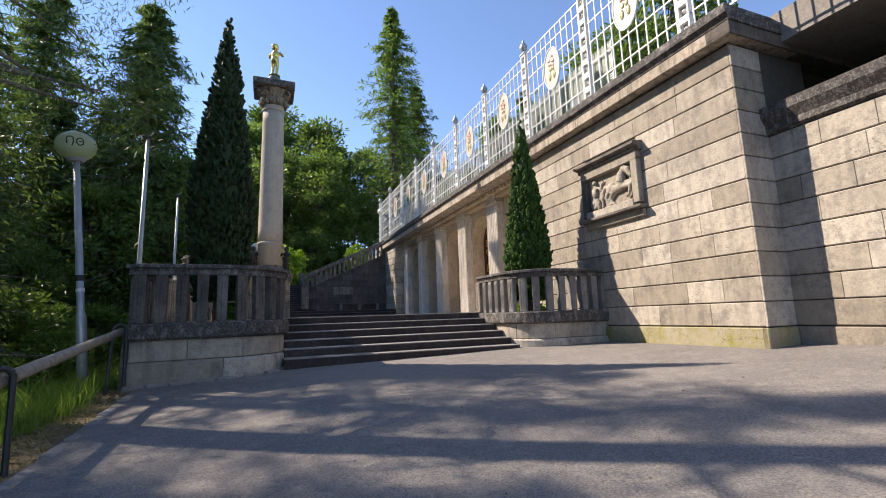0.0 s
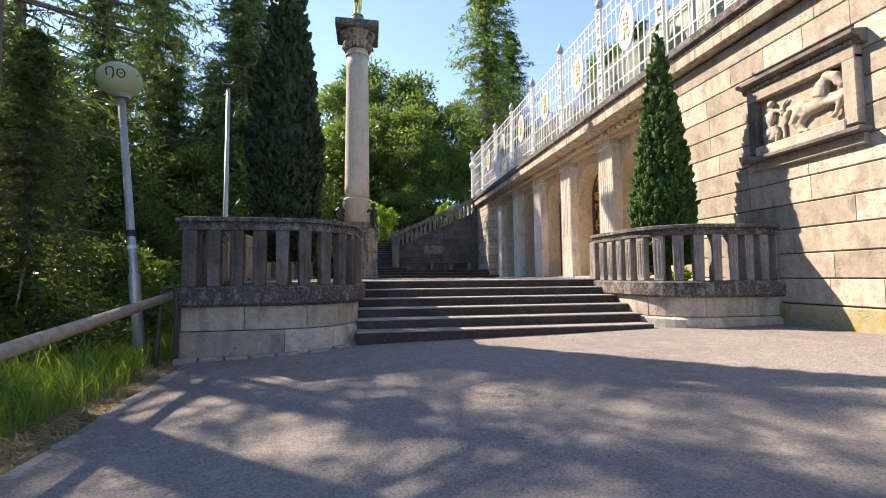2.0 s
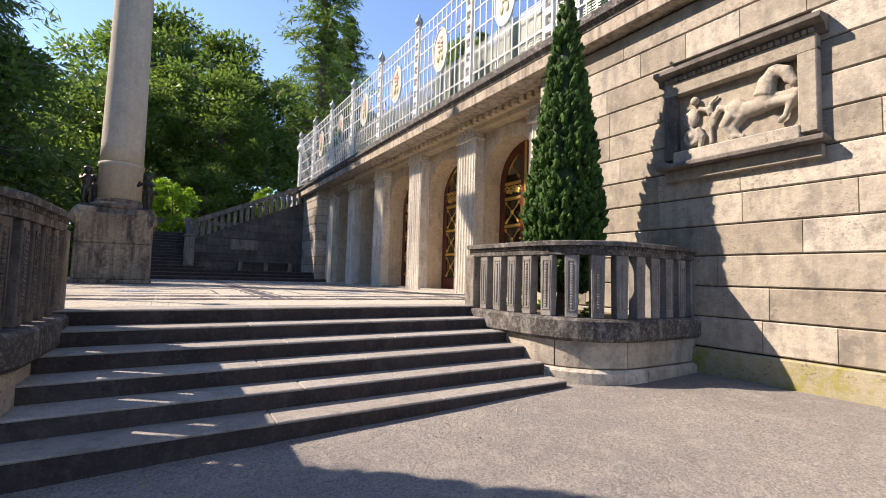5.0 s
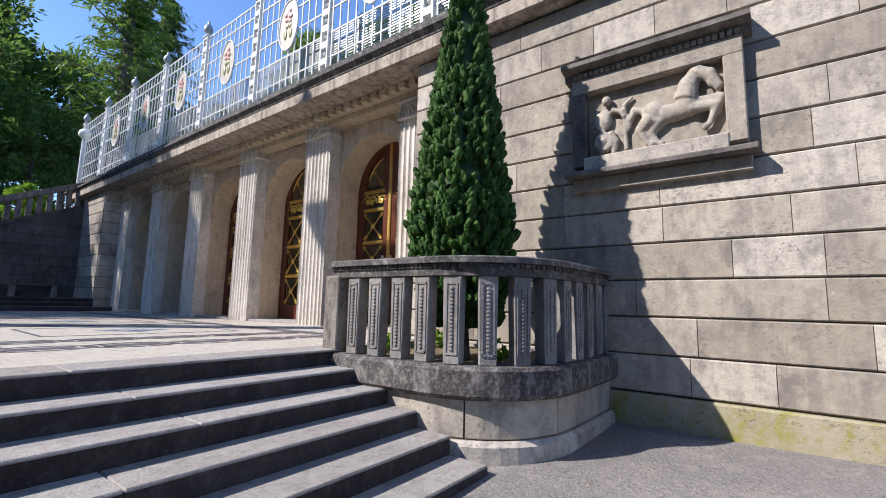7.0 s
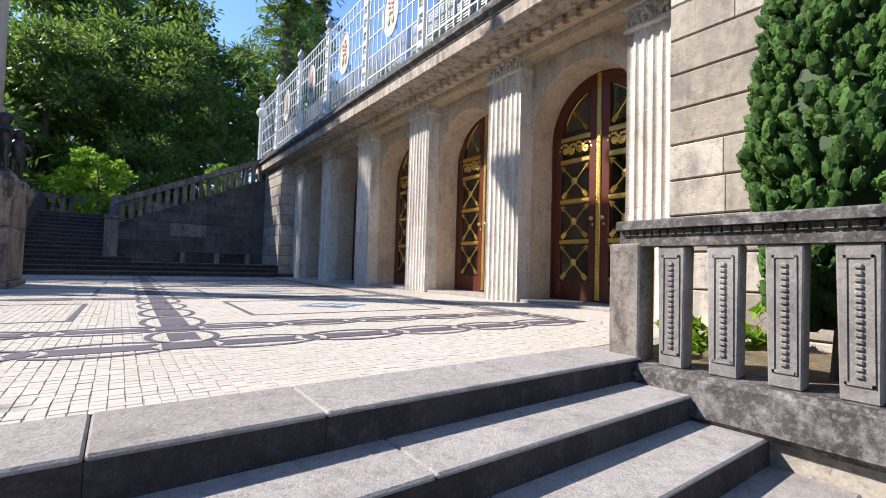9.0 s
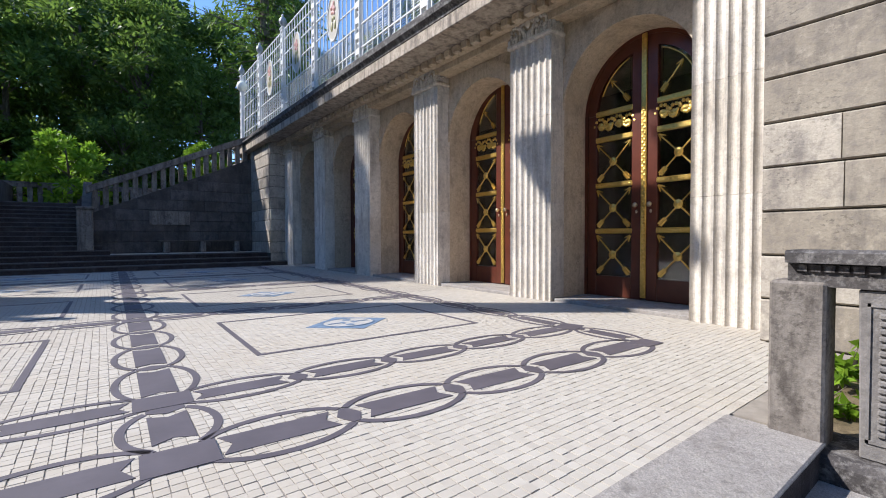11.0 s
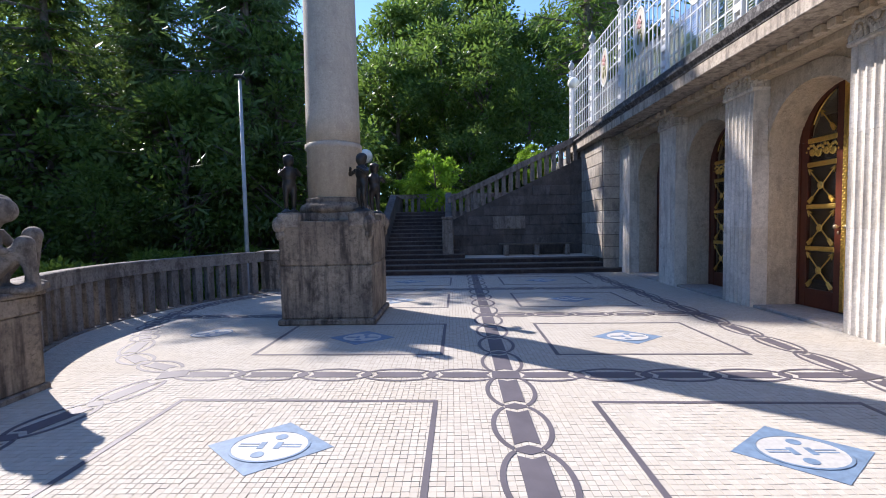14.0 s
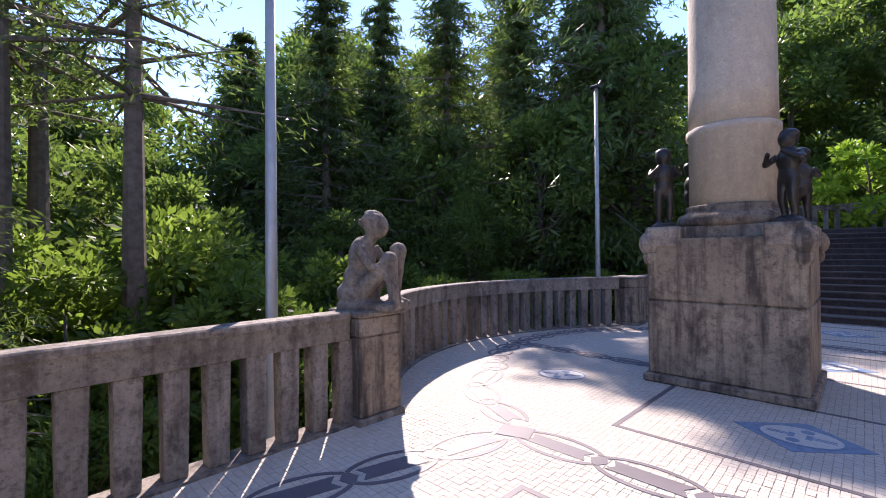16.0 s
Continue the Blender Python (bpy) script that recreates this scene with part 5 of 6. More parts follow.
def yew(seed, h, r, widest, n_tuft, label, material):
    g = np.random.default_rng(seed)
    own = thing("cypress", label, "tree", group="planter cypresses")

    def radius(t):
        return r * (0.72 + 0.28 * t / widest) if t < widest else r * (1 - ((t - widest) / (1 - widest)) ** 1.15)
    # Solid dark cone added inside: it blocks light and paints shade between tufts.
    core = [(max(0.02, radius(t) * 0.8), h * (0.06 + 0.94 * t)) for t in np.linspace(0.0, 0.97, 18)]
    part("trunk", lathe([(0.12, -0.1), (0.09, 0.3), (0.05, h * 0.8)], 10), BARK, own)
    part("inner_foliage", lathe(core, 14), SHADED_CYPRESS, own)
    C, N, S, V = [], [], [], []
    for _ in range(n_tuft):
        t = 1 - math.sqrt(g.random()) * 0.999
        a = g.uniform(0, 2 * math.pi)
        q = radius(t) * (g.uniform(0.78, 0.98) + 0.05 * math.sin(5 * a + 9 * t))
        base = np.array([q * math.cos(a), q * math.sin(a), h * (0.06 + 0.94 * t)])
        out = np.array([0.55 * math.cos(a), 0.55 * math.sin(a), 1.0]) + g.normal(size=3) * 0.22
        out /= np.linalg.norm(out)
        k, big = 34, g.uniform(0.45, 0.8) * (0.75 + 0.25 * min(1, radius(t) / 0.3))
        side = np.cross(out, [0.3, 0.5, 0.81])
        side /= np.linalg.norm(side)
        basis = np.stack([side, np.cross(out, side), out])
        lump = (LUMP * (1 + 0.14 * g.normal(size=(len(LUMP), 1)))) * np.array([0.052, 0.052, 0.10]) * big
        V.append(base + out * 0.05 + lump @ basis)
        ball = g.normal(size=(k, 3))
        ball /= np.linalg.norm(ball, axis=1)[:, None]
        C.append(base + out * 0.05 + (ball * np.array([0.054, 0.054, 0.104]) * big) @ basis)
        N.append((ball * np.array([1, 1, 0.5])) @ basis * 0.5 + out * 1.2)
        S.append(g.uniform(0.014, 0.026, k))
    n = len(V)
    me = bpy.data.meshes.new("tuft_body")
    me.from_pydata(np.concatenate(V).tolist(), [], [tuple(i + len(LUMP) * q for i in f) for q in range(n) for f in LUMP_FACES])
    me.materials.append(material)
    tagged(part("tuft_body", me, material, own), kind="stuff")
    part("crown", leaf_mesh("crown", np.concatenate(C), np.concatenate(N), np.concatenate(S), material, seed, 0.5), material, own)
    return own


yew(21, 4.95, 0.56, 0.22, 2300, "dense dark green conical yew in the planter", YEW).matrix_basis = pose(5.98, 10.2, -0.05)
yew(22, 6.4, 0.60, 0.30, 2500, "tall columnar cypress in the planter, shade put into its leaf colour", SHADED_CYPRESS).matrix_basis = pose(-0.9, 10.3, -0.05)

# ---- woodland ----
B1 = put(broad_tree(31, 15, 5.2, WOOD_LEAF, "leafy broadleaf tree in dense summer green", 0.31, 110, 115), -14, 41, 1.0, 0, True)
B2 = put(broad_tree(32, 13, 4.6, WOOD_LEAF, "rounded broadleaf tree with sunlit leaves", 0.30, 100, 115), -5, 51, 1.0, 40, True)
B3 = put(broad_tree(33, 10, 4.2, WOOD_LEAF, "low spreading broadleaf tree at the wood's edge", 0.28, 90, 115, 0.08), 8, 45, 1.0, 80, True)
F1 = put(fir_tree(41, 22, 4.8, FIR, "tall dark spruce with drooping boughs", 25, 84, 0.40), -15.3, 31.3, 1.0, 0, True)
F2 = put(fir_tree(42, 18, 4.4, FIR, "dark conifer with hanging sprays", 22, 84, 0.37, 0.15), -12.5, 34, 1.0, 60, True)
F3 = put(fir_tree(43, 33, 6.2, LEAF, "tall feathery larch against the sky", 34, 55, 0.58, 0.25, 0.8), 12.6, 46, 1.0, 10, True)
F4 = put(fir_tree(44, 15, 4.2, FIR, "dark spruce with fine hanging twigs beside the forecourt", 26, 115, 0.25, 0.1), -6.2, 12.6, 0.5, 0, True)
F5 = put(fir_tree(45, 17, 3.6, FIR, "tall thin conifer with a bare lower trunk", 19, 80, 0.20, 0.46, 0.65), -9, 13.8, 1.0, 0, True)
for x, y, s in ((-10.8, 11.2, 0.95), (-8.6, 15.6, 0.92), (-13.5, 14.6, 1.1), (-11.8, 9.2, 1.05)):
    put(F5, x, y, s, x * 50)
S1 = put(broad_tree(51, 3.4, 1.9, LEAF, "leafy green shrub beyond the balustrade", 0.15, 60, 150, 0.02, "shrub"), -7, 17, 1.0, 0, True)
S2 = put(broad_tree(52, 2.8, 1.5, LEAF_BRIGHT, "bright yellow-green young shrub in the sun", 0.16, 60, 120, 0.05, "shrub"), 1.25, 34.9, 1.2, 0, True, 2.2)
tr = random.Random(5)
# far wood behind the stairs
for x, y, s, kind in ((-9, 47, 0.8, 0), (1.5, 49, 1.1, 1), (5.5, 56, 1.25, 0), (12, 57, 1.2, 1), (-16, 52, 1.2, 2), (-3, 58, 1.3, 0), (17, 44, 1.0, 1), (18, 62, 1.2, 3), (-22, 45, 1.1, 3), (-9.5, 38, 0.9, 1), (-8, 34.5, 1.15, 3), (-8.6, 37.4, 1.2, 3), (3.5, 42, 0.72, 2), (-27, 58, 1.3, 0), (8, 68, 1.5, 1), (-12, 66, 1.5, 0), (22, 66, 1.4, 3), (-6.8, 35.2, 0.95, 0), (-11.5, 39, 0.9, 3), (-2, 47, 1.0, 1), (5, 47, 0.95, 0), (-19, 60, 1.5, 1), (0, 64, 1.5, 0)):
    put((B1, B2, B3, F1)[kind], x, y, s, tr.uniform(0, 360))
# wood to the west, below the balustrade
for x, y, s, kind in ((-19, 26, 0.95, 0), (-23, 33, 1.1, 0), (-27, 25, 1.1, 1), (-26, 12, 1.0, 3), (-34, 30, 1.25, 3), (-15.5, 38.5, 1.4, 0), (-38, 8, 1.3, 0), (-30, 3, 1.2, 1), (-13, 23, 0.5, 4), (-11, 28, 0.55, 4), (-10, 32, 0.75, 3), (-16, 31, 0.85, 3), (-24, 28, 1.1, 3), (-22, 15, 0.5, 4), (-17.5, 17.5, 0.5, 4), (-26, 19, 0.6, 4), (-29, 38, 1.3, 3), (-44, 34, 1.6, 3), (-15, 18, 0.6, 4), (-30, 31, 1.7, 4), (-36, 37, 1.8, 3), (-26, 37, 1.5, 4), (-30, 44, 1.7, 3), (-33, 15.5, 1.2, 3), (-38, 21, 1.4, 4), (-31, 9, 1.1, 4), (-46, 14, 1.5, 3), (-23, 18.5, 0.7, 3), (-20, 11, 0.6, 4)):
    put((F1, F2, F3, B1, B2)[kind], x, y, s, tr.uniform(0, 360))
# dark conifers beside the forecourt, which shade it
for x, y, s, kind in ((-9.2, 7.6, 0.8, 4), (-7.0, 5.4, 0.7, 4), (-7.5, 1.6, 0.9, 4), (-10.5, 13.0, 0.62, 4), (-10.5, 4.0, 1.0, 0), (-17, 9, 1.2, 0), (-9, -1, 0.95, 1), (-13, -2, 1.1, 0), (-20, 3, 1.3, 3), (-11, 12, 0.62, 1), (-16, 4, 1.3, 3)):
    put((F1, F2, F3, B1, F4)[kind], x, y, s, tr.uniform(0, 360))
# shrubs below the balustrade
for x, y, s in ((-9, 20.5, 0.9), (-8.2, 23.5, 1.0), (-6.3, 19.2, 0.72), (-11, 18.2, 1.2), (-7.5, 26.3, 1.0), (-5.6, 28.8, 0.9), (-12, 24.5, 1.3), (-14, 19.5, 1.4), (-4.6, 31.5, 0.9), (-7.4, 9.6, 0.6), (-5.2, 6.2, 0.4), (-6.2, 5.2, 0.7), (-8.5, 9.5, 1.0), (-4.9, 14.6, 0.55), (-3.4, 37, 0.7), (-2.2, 40.5, 0.8), (4, 38.4, 0.7), (-1, 46, 1.6), (2.5, 45, 1.5), (-4.5, 45, 1.6), (-5.5, 3.2, 0.6), (-7.2, 6.6, 0.9), (-9, 6.0, 1.2)):
    put(S1, x, y, s, tr.uniform(0, 360))
S3 = put(broad_tree(53, 3.6, 2.1, LEAF_SUN, "tall sunlit yellow-green shrub below the balustrade", 0.15, 70, 150, 0.02, "shrub"), -8.4, 14.6, 1.1, 0, True)
for x, y, s in ((-9.8, 16.6, 1.2), (-7.4, 17.2, 0.8), (-11.5, 14.0, 1.3), (-7.2, 12.4, 0.85), (-10.6, 21.0, 1.1), (-12.5, 17.5, 1.5)):
    put(S3, x, y, s, tr.uniform(0, 360))
for x, y, s, z in ((6.8, 37.0, 0.6, 4.0), (-7.6, 31.5, 0.9, None)):
    put(S2, x, y, s, tr.uniform(0, 360), z=z)
# trees on the upper terrace, behind the fence
for x, y, s, kind in ((14, 12, 0.8, 1), (13, 18, 0.75, 2), (15, 25, 0.8, 1), (13.5, 33, 0.75, 2), (11.6, 12, 0.56, 1), (11.4, 16.5, 0.6, 2), (11.7, 21, 0.6, 1), (11.6, 26, 0.62, 2), (18, 20, 1.0, 0), (19, 6, 0.9, 0), (14, 4, 0.7, 2), (20, 32, 1.0, 0), (22, 34, 1.0, 3)):
    put((B1, B2, B3, F1)[kind], x, y, s * 0.72, tr.uniform(0, 360), z=5.08)

# the nearest trunk beside the lawn
trunk = thing("conifer", "thick brown conifer trunk beside the lawn", "tree")
part("trunk", lathe([(0.38, -0.6), (0.30, 0.2), (0.265, 1.0), (0.24, 4), (0.18, 9), (0.06, 15)], 20), BARK, trunk, smooth=True)
g = np.random.default_rng(77)
cl = np.array([(g.uniform(0.6, 2.6) * math.cos(a), g.uniform(0.6, 2.6) * math.sin(a), z, 0.75) for a, z in zip(g.uniform(0, 6.28, 70), g.uniform(4.5, 15, 70))])
part("crown", leaf_mesh("crown", *crown(78, cl, 330, 0.10, 1.0), FIR, 79, 0.16, 0.8), FIR, trunk)
tagged(part("branchwork", branch_mesh([((0, 0, z), (x * 0.9, y * 0.9, z - 0.2), 0.05, 0.012) for x, y, z, _ in cl[::2]]), BARK, trunk), kind="stuff")
trunk.matrix_basis = pose(-4.15, 8.6, -1.6)


# ---- grass, straw, litter ----
def blades(name, n, xr, yr, hmin, hmax, material, seed, label, lean=0.35, keep=None):
    g = np.random.default_rng(seed)
    x, y = g.uniform(*xr, n), g.uniform(*yr, n)
    if keep is not None:
        ok = keep(x, y)
        x, y = x[ok], y[ok]
    n = len(x)
    z = np.array([ground_z(a, c) for a, c in zip(x, y)]) + 0.0
    h = g.uniform(hmin, hmax, n)
    a = g.uniform(0, 6.28, n)
    w = g.uniform(0.004, 0.011, n)
    lx, ly = g.normal(size=n) * lean * h, g.normal(size=n) * lean * h
    base = np.stack([x, y, z], 1)
    sd = np.stack([np.cos(a) * w, np.sin(a) * w, 0 * w], 1)
    mid = base + np.stack([lx * 0.35, ly * 0.35, h * 0.6], 1)
    tip = base + np.stack([lx, ly, h], 1)
    v = np.stack([base - sd, base + sd, mid + sd * 0.8, mid - sd * 0.8, tip], 1).reshape(-1, 3)
    i = np.arange(n) * 5
    me = bpy.data.meshes.new(name)
    me.from_pydata(v.tolist(), [], [f for k in i.tolist() for f in ((k, k + 1, k + 2, k + 3), (k + 3, k + 2, k + 4))])
    me.materials.append(material)
    return tagged(new(name, me), label, "grass", kind="stuff")


blades("grass", 16000, (-4.6, -1.85), (2.5, 12.0), 0.12, 0.5, GRASS, 91, "tall green grass on the bank beside the rail", keep=lambda x, y: x < -2.15 - 0.12 * np.sin(y * 2.3) - 0.35 * np.clip((8.2 - y) / 2, 0, 1))
blades("undergrowth", 9000, (-9, -3.2), (3, 20), 0.25, 0.9, GRASS, 92, "green undergrowth below the trees", 0.5)
blades("straw", 16000, (-2.95, -1.82), (1.5, 9.2), 0.07, 0.13, STRAW, 93, "dry cut straw along the asphalt edge", 1.3)
bm = bmesh.new()
grid = [[bm.verts.new((x, y, ground_z(x, y) + 0.075 + 0.02 * noise.noise((x * 5, y * 5, 1)))) for y in np.arange(-12, 9.15, 0.35)] for x in (-2.95, -2.65, -2.35, -2.05, -1.8)]
for p, q in zip(grid, grid[1:]):
    for k in range(len(p) - 1):
        bm.faces.new((p[k], q[k], q[k + 1], p[k + 1]))
solid("verge", bm, SOIL, "bare straw-strewn verge beside the kerb", "ground", "structure", smooth=True)

lg = np.random.default_rng(17)
lx = np.concatenate([lg.uniform(-1.6, 6.9, 150), lg.normal(-0.4, 0.9, 160), lg.normal(3.0, 1.6, 60)])
ly = np.concatenate([lg.uniform(3.0, 9.0, 150), lg.normal(8.2, 0.35, 160), lg.normal(9.05, 0.12, 60)])
ok = (lx > -1.65) & (lx < 6.9) & (ly < 8.75 + 0.4 * (lx > 0.4) * (lx < 4.7))
lx, ly = lx[ok], ly[ok]
lc = np.stack([lx, ly, [road_z(a, c) + 0.078 for a, c in zip(lx, ly)]], 1)
flat_up = np.stack([lg.normal(size=len(lx)), lg.normal(size=len(lx)), 0 * lx], 1) * 2
fallen = new("fallen_leaves", leaf_mesh("fallen_leaves", lc, flat_up, lg.uniform(0.012, 0.032, len(lx)), STRAW, 18, 0.5))
tagged(fallen, "scattered dry leaf bits on the asphalt", "leaves", kind="stuff")

# ---- mosaic floor ----
TILE = 0.056


def inside(px, py, poly):
    r = np.zeros(len(px), bool)
    for (x0, y0), (x1, y1) in zip(poly, poly[1:] + poly[:1]):
        if y0 != y1:
            c = ((y0 > py) != (y1 > py)) & (px < (x1 - x0) * (py - y0) / (y1 - y0) + x0)
            r ^= c
    return r


tile_m, nt, b = shader("mosaic_tile", 0.85)
geo = nt.nodes.new("ShaderNodeNewGeometry")
info = nt.nodes.new("ShaderNodeObjectInfo")
rnd = nt.nodes.new("ShaderNodeMath")
rnd.operation = "FRACT"
addn = nt.nodes.new("ShaderNodeMath")
nt.links.new(geo.outputs["Random Per Island"], addn.inputs[0])
nt.links.new(info.outputs["Random"], addn.inputs[1])
nt.links.new(addn.outputs[0], rnd.inputs[0])
col = blend(nt, rnd.outputs[0], (0.435, 0.395, 0.34), (0.495, 0.455, 0.395))
col = blend(nt, ramp(nt, noise_node(nt, 0.7, 5), 0.45, 0.7, 0, 0.4), col, (0.45, 0.385, 0.30))
col = blend(nt, ramp(nt, noise_node(nt, 5.0, 6), 0.56, 0.75, 0, 0.35), col, (0.36, 0.31, 0.26))
nt.links.new(col, b.inputs["Base Color"])
bump(nt, b, noise_node(nt, 60, 4), 0.12, 0.004)
NEAR = (2.3, 3.42, 11.52, 12.36)
gx, gy = np.meshgrid(np.arange(-4.0, 8.6, TILE), np.arange(11.5, FAR_Y, TILE), indexing="ij")
gx, gy = gx.ravel(), gy.ravel()
ok = inside(gx, gy, outline)
near = (gx > NEAR[0]) & (gx < NEAR[1]) & (gy > NEAR[2]) & (gy < NEAR[3])
tg = np.random.default_rng(3)


def tile_field(px, py, sides):
    n = len(px)
    hw = TILE / 2 - 0.0021 * (1 + 0.5 * tg.random((n, 1)))
    cz = 0.0006 * tg.normal(size=(n, 1))
    cs = np.array([(-1, -1), (1, -1), (1, 1), (-1, 1)])
    c = np.stack([px, py], 1)[:, None, :] + cs[None] * hw[:, :, None] + 0.0012 * tg.normal(size=(n, 1, 2))
    top = np.concatenate([c, np.repeat(cz[:, None, :], 4, 1)], 2)
    if not sides:
        return top.reshape(-1, 3), [tuple(range(4 * i, 4 * i + 4)) for i in range(n)]
    low = top.copy()
    low[:, :, 2] = -0.0035
    low[:, :, :2] += cs[None] * 0.0012
    v = np.concatenate([top, low], 1).reshape(-1, 3)
    f = []
    for i in range(n):
        o = 8 * i
        f.append((o, o + 1, o + 2, o + 3))
        for k in range(4):
            f.append((o + (k + 1) % 4, o + k, o + 4 + k, o + 4 + (k + 1) % 4))
    return v, f


for nm, sel, sides in (("tiles", ok & ~near & (gy < 17), True), ("far_tiles", ok & ~near & (gy >= 17), False)):
    v, f = tile_field(gx[sel], gy[sel], sides)
    me = bpy.data.meshes.new(nm)
    me.from_pydata(v.tolist(), [], f)
    me.materials.append(tile_m)
    tagged(part(nm, me, tile_m, floor), kind="stuff")
v, f = tile_field(np.array([0.0]), np.array([0.0]), True)
one = bpy.data.meshes.new("tile")
one.from_pydata(v.tolist(), [], f)
one.materials.append(tile_m)
for x, y in list(zip(gx[ok & near], gy[ok & near]))[:300]:
    ob = part("tile", one, tile_m, floor)
    ob.matrix_basis = pose(x, y, 0, 0, 0, 90 * int(tg.integers(4)))


# dark chains, frames and diamonds inlaid in the floor
def flat(polys, z):
    bm = bmesh.new()
    for p in polys:
        bm.faces.new([bm.verts.new((x, y, z)) for x, y in p])
    r = bmesh.ops.extrude_face_region(bm, geom=list(bm.faces))
    bmesh.ops.translate(bm, vec=(0, 0, -0.003), verts=[e for e in r["geom"] if isinstance(e, bmesh.types.BMVert)])
    bmesh.ops.recalc_face_normals(bm, faces=bm.faces)
    return bm


def ring_polys(a, b2, w, n=28, cx=0.0, cy=0.0):
    out = []
    for i in range(n):
        t0, t1 = 2 * math.pi * i / n, 2 * math.pi * (i + 1) / n
        out.append([(cx + a * math.cos(t0), cy + b2 * math.sin(t0)), (cx + a * math.cos(t1), cy + b2 * math.sin(t1)), (cx + (a - w) * math.cos(t1), cy + (b2 - w) * math.sin(t1)), (cx + (a - w) * math.cos(t0), cy + (b2 - w) * math.sin(t0))])
    return out


LINKS = {}


def link_mesh(pitch, wide, odd):
    key = (round(pitch, 2), wide, odd)
    if key not in LINKS:
        a = pitch * 0.565
        z = 0.0035 + 0.0012 * odd
        # two bows that meet in cusps, a band with notched ends, a pointed clasp at the joint
        w, t0 = 0.042, math.acos(0.5 / 0.565)
        polys = []
        for s in (1, -1):
            for i in range(16):
                u, v = (t0 + (math.pi - 2 * t0) * j / 16 for j in (i, i + 1))
                polys.append([(a * math.cos(u), s * wide * math.sin(u)), (a * math.cos(v), s * wide * math.sin(v)), ((a - w) * math.cos(v), s * (wide - w) * math.sin(v)), ((a - w) * math.cos(u), s * (wide - w) * math.sin(u))])
        h, k = wide * 0.40, pitch / 2
        e, p = k - 0.08, 0.05
        polys.append([(-e + p, 0), (-e, h), (e, h), (e - p, 0), (e, -h), (-e, -h)])
        polys.append([(k - 0.07, 0), (k - 0.022, h), (k + 0.022, h), (k + 0.07, 0), (k + 0.022, -h), (k - 0.022, -h)])
        LINKS[key] = mesh_of("chain_link", flat(polys, z), M_DARK)
    return LINKS[key]


def laid(x, y):
    """From the square drawing of the pattern to its place, slightly askew to the facade."""
    return 2.6704 + 1.0271 * (x - 2.8) + 0.0153 * (y - 15), 15.2142 + -0.0400 * (x - 2.8) + 1.0402 * (y - 15)


def chain(x0, y0, x1, y1, n, wide=0.235):
    (x0, y0), (x1, y1) = laid(x0, y0), laid(x1, y1)
    L = math.hypot(x1 - x0, y1 - y0)
    a = math.degrees(math.atan2(y1 - y0, x1 - x0))
    for i in range(n):
        f = (i + 0.5) / n
        ob = part("chain_link", link_mesh(L / n, wide, i % 2), M_DARK, floor)
        ob.matrix_basis = pose(x0 + (x1 - x0) * f, y0 + (y1 - y0) * f, 0, 0, 0, a)


def node(x, y, w=0.2, d=0.14, a=0):
    ob = part("inlay_node", flat([[(-w, -d), (w, -d), (w, d), (-w, d)]], 0.0058), M_DARK, floor)
    ob.matrix_basis = pose(*laid(x, y), 0, 0, 0, a - 2)


MX, RX, LX, ROW0, ROW = 2.81, 6.41, -0.87, 13.45, 3.1
for k in range(4):
    y0, y1 = ROW0 + ROW * k, ROW0 + ROW * (k + 1)
    chain(MX, y0 + 0.06, MX, y1 - 0.06, 4, 0.25)
    chain(RX, y0 + 0.06, RX, y1 - 0.06, 4, 0.2)
for k in range(5):
    y0 = ROW0 + ROW * k
    chain(MX + 0.08, y0, RX - 0.06, y0, 5, 0.21)
    if k not in (2,):
        chain(MX - 0.08, y0, LX + 0.06, y0, 5, 0.21)
    for x in (LX, MX, RX):
        node(x, y0, 0.15, 0.12, 0 if x == MX else 20)
chain(MX + 0.08, 12.66, RX - 0.06, 12.64, 5, 0.25)
chain(MX - 0.08, 12.66, LX + 0.06, 12.64, 5, 0.25)
chain(MX, 12.76, MX, 13.3, 1)
chain(RX, 12.7, RX, 13.33, 1, 0.2)
node(MX, 12.64, 0.15, 0.12)
node(RX - 0.05, 12.6, 0.13, 0.1)
chain(LX - 0.05, 16.4, -1.4, 14.45, 3, 0.22)
chain(-1.4, 14.35, -1.62, 12.4, 3, 0.22)
ring = [(-0.95, 16.72), (-1.5, 16.95), (-2.0, 17.3)] + arc(*ARC_C, 3.02, 224, 130, 12) + [(-1.5, 23.0)]
for (x0, y0), (x1, y1) in zip(ring, ring[1:]):
    chain(x0, y0, x1, y1, 1, 0.2)
chain(-3.0, 19.65, -0.9, 19.65, 4, 0.16)


def frame_polys(x0, x1, y0, y1, w=0.045):
    return [[(x0, y0), (x1, y0), (x1, y0 + w), (x0, y0 + w)], [(x0, y1 - w), (x1, y1 - w), (x1, y1), (x0, y1)], [(x0, y0 + w), (x0 + w, y0 + w), (x0 + w, y1 - w), (x0, y1 - w)], [(x1 - w, y0 + w), (x1, y0 + w), (x1, y1 - w), (x1 - w, y1 - w)]]


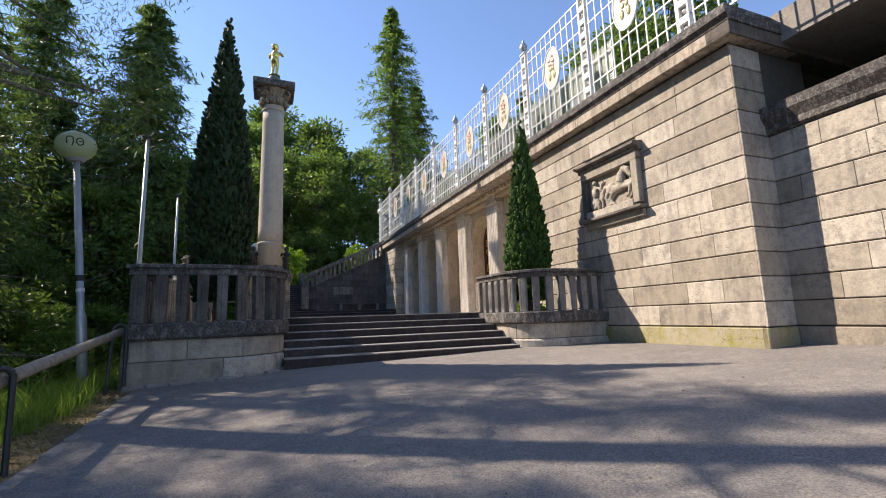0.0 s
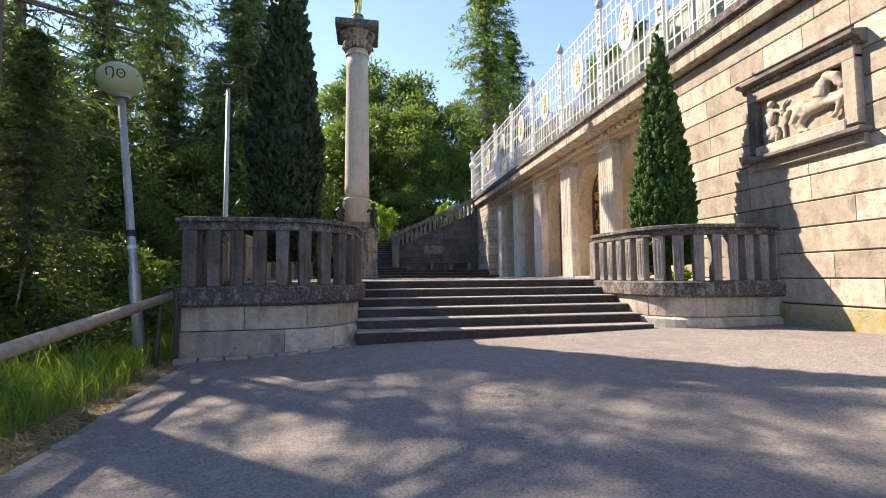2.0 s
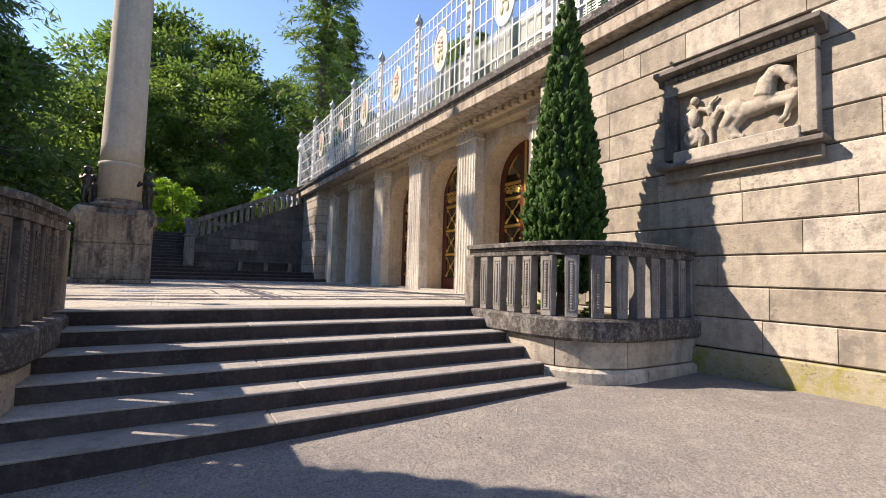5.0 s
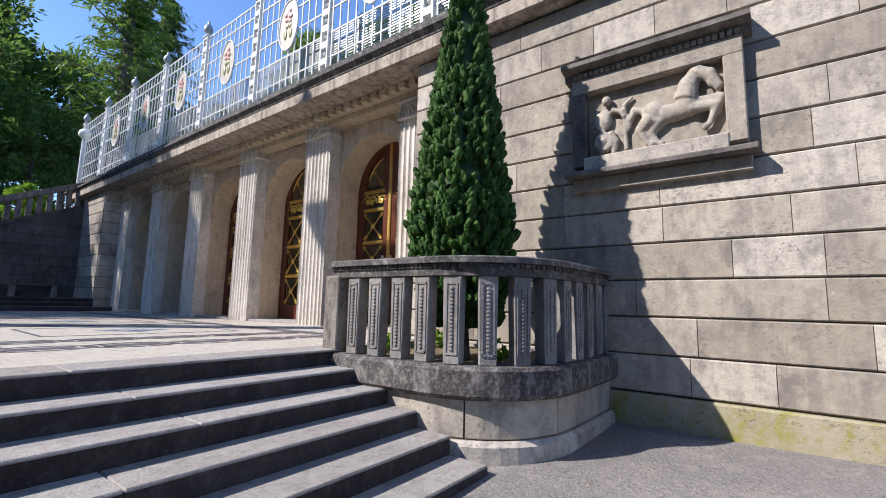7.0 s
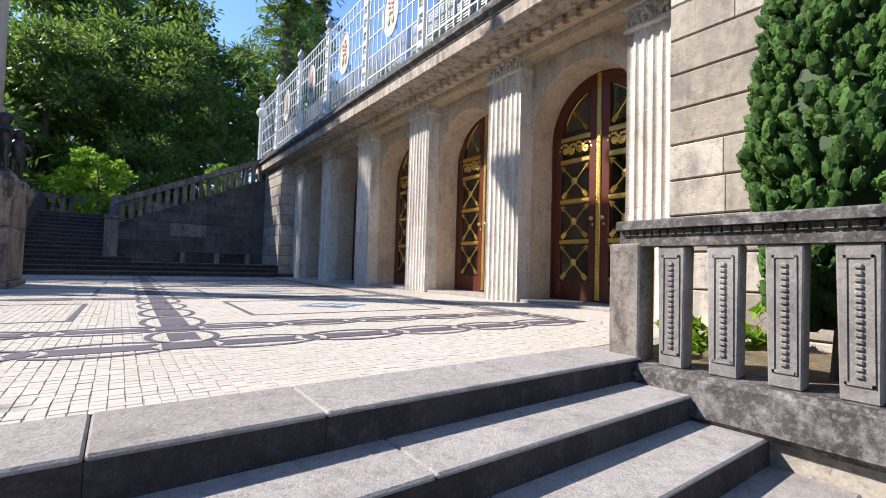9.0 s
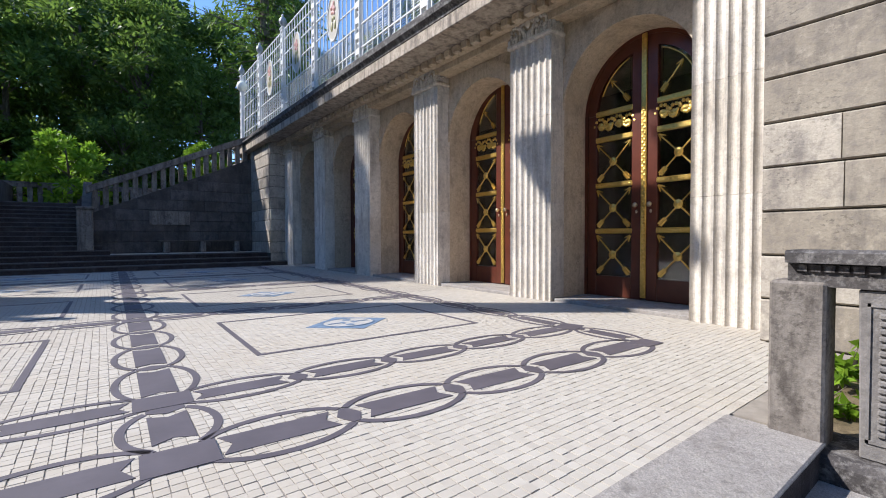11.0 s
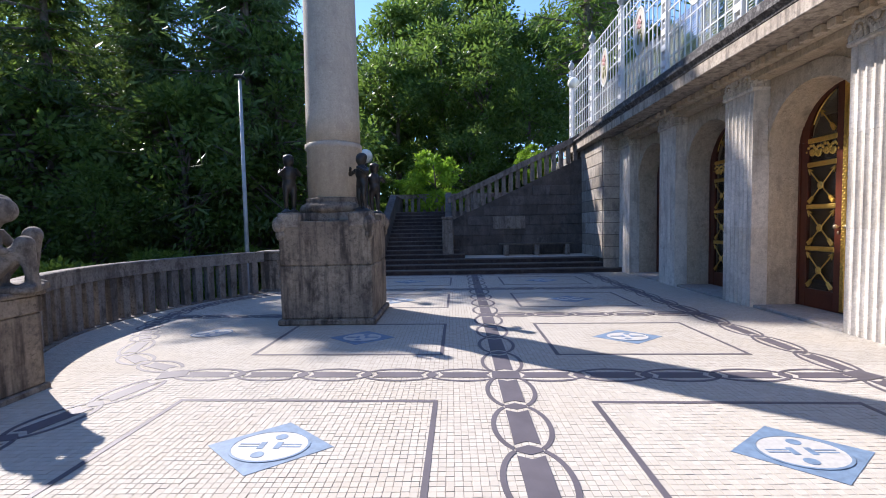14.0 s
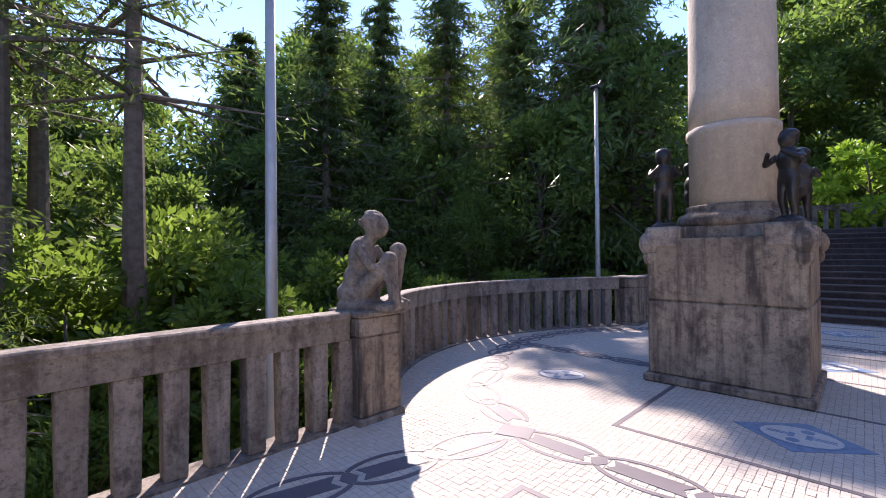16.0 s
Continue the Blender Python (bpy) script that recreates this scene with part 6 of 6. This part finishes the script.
dia = mesh_of("blue_diamond", flat([[(-0.49, 0), (0, -0.4), (0.49, 0), (0, 0.4)]], 0.0035), M_BLUE)
disc = mesh_of("pale_oval", flat([[(0.30 * math.cos(2 * math.pi * i / 28), 0.235 * math.sin(2 * math.pi * i / 28)) for i in range(28)]], 0.0062), M_PALE)
marks = [[(sx * 0.10 + 0.05 * math.cos(t * math.pi / 5), sy * 0.1 + 0.045 * math.sin(t * math.pi / 5)) for t in range(10)] for sx, sy in ((0.35, 1.35), (-0.35, -1.35))]
marks += [[(s * 0.09, -0.022), (s * 0.24, -0.022), (s * 0.24, -0.008), (s * 0.09, -0.008)][::s] for s in (1, -1)]
marks += [[(s * 0.09, 0.012), (s * 0.24, 0.012), (s * 0.24, 0.026), (s * 0.09, 0.026)][::s] for s in (1, -1)]
marks += [[(-0.085, -0.05), (-0.04, -0.05), (-0.04, 0.05), (-0.085, 0.05)], [(0.04, -0.05), (0.085, -0.05), (0.085, 0.05), (0.04, 0.05)]]
mk = mesh_of("oval_marks", flat(marks + ring_polys(0.305, 0.24, 0.02), 0.0088), M_BLUE)
for k in range(4):
    ya, yb = ROW0 + ROW * k + 0.71, ROW0 + ROW * (k + 1) - 0.68
    for x0, x1 in ((3.5, 5.8), (-0.33, 2.12)):
        part("inlay_frame", flat([[laid(*p) for p in q] for q in frame_polys(x0, x1, ya, yb)], 0.0035), M_DARK, floor)
        for me in (dia, disc, mk):
            ob = part(me.name.split(".")[0], me, M_BLUE, floor)
            ob.matrix_basis = pose(*laid((x0 + x1) / 2 + 0.02, (ya + yb) / 2), 0, 0, 0, -2)
for me in (disc, mk):
    ob = part(me.name.split(".")[0], me, M_BLUE, floor)
    ob.matrix_basis = pose(*laid(-1.5, 18.4), 0, 0, 0, 20)

# ---- small plants ----
P1 = put(broad_tree(61, 0.32, 0.2, LEAF_BRIGHT, "small green plant in the planter soil", 0.09, 10, 14, 0.1, "small_plant"), 6.6, 11.2, 1.0, 0, True, -0.08)
for x, y, s in ((6.2, 11.35, 1.1), (5.7, 11.1, 0.8), (6.8, 10.9, 1.2), (5.9, 9.7, 0.7)):
    put(P1, x, y, s, 60 * s, z=-0.08)
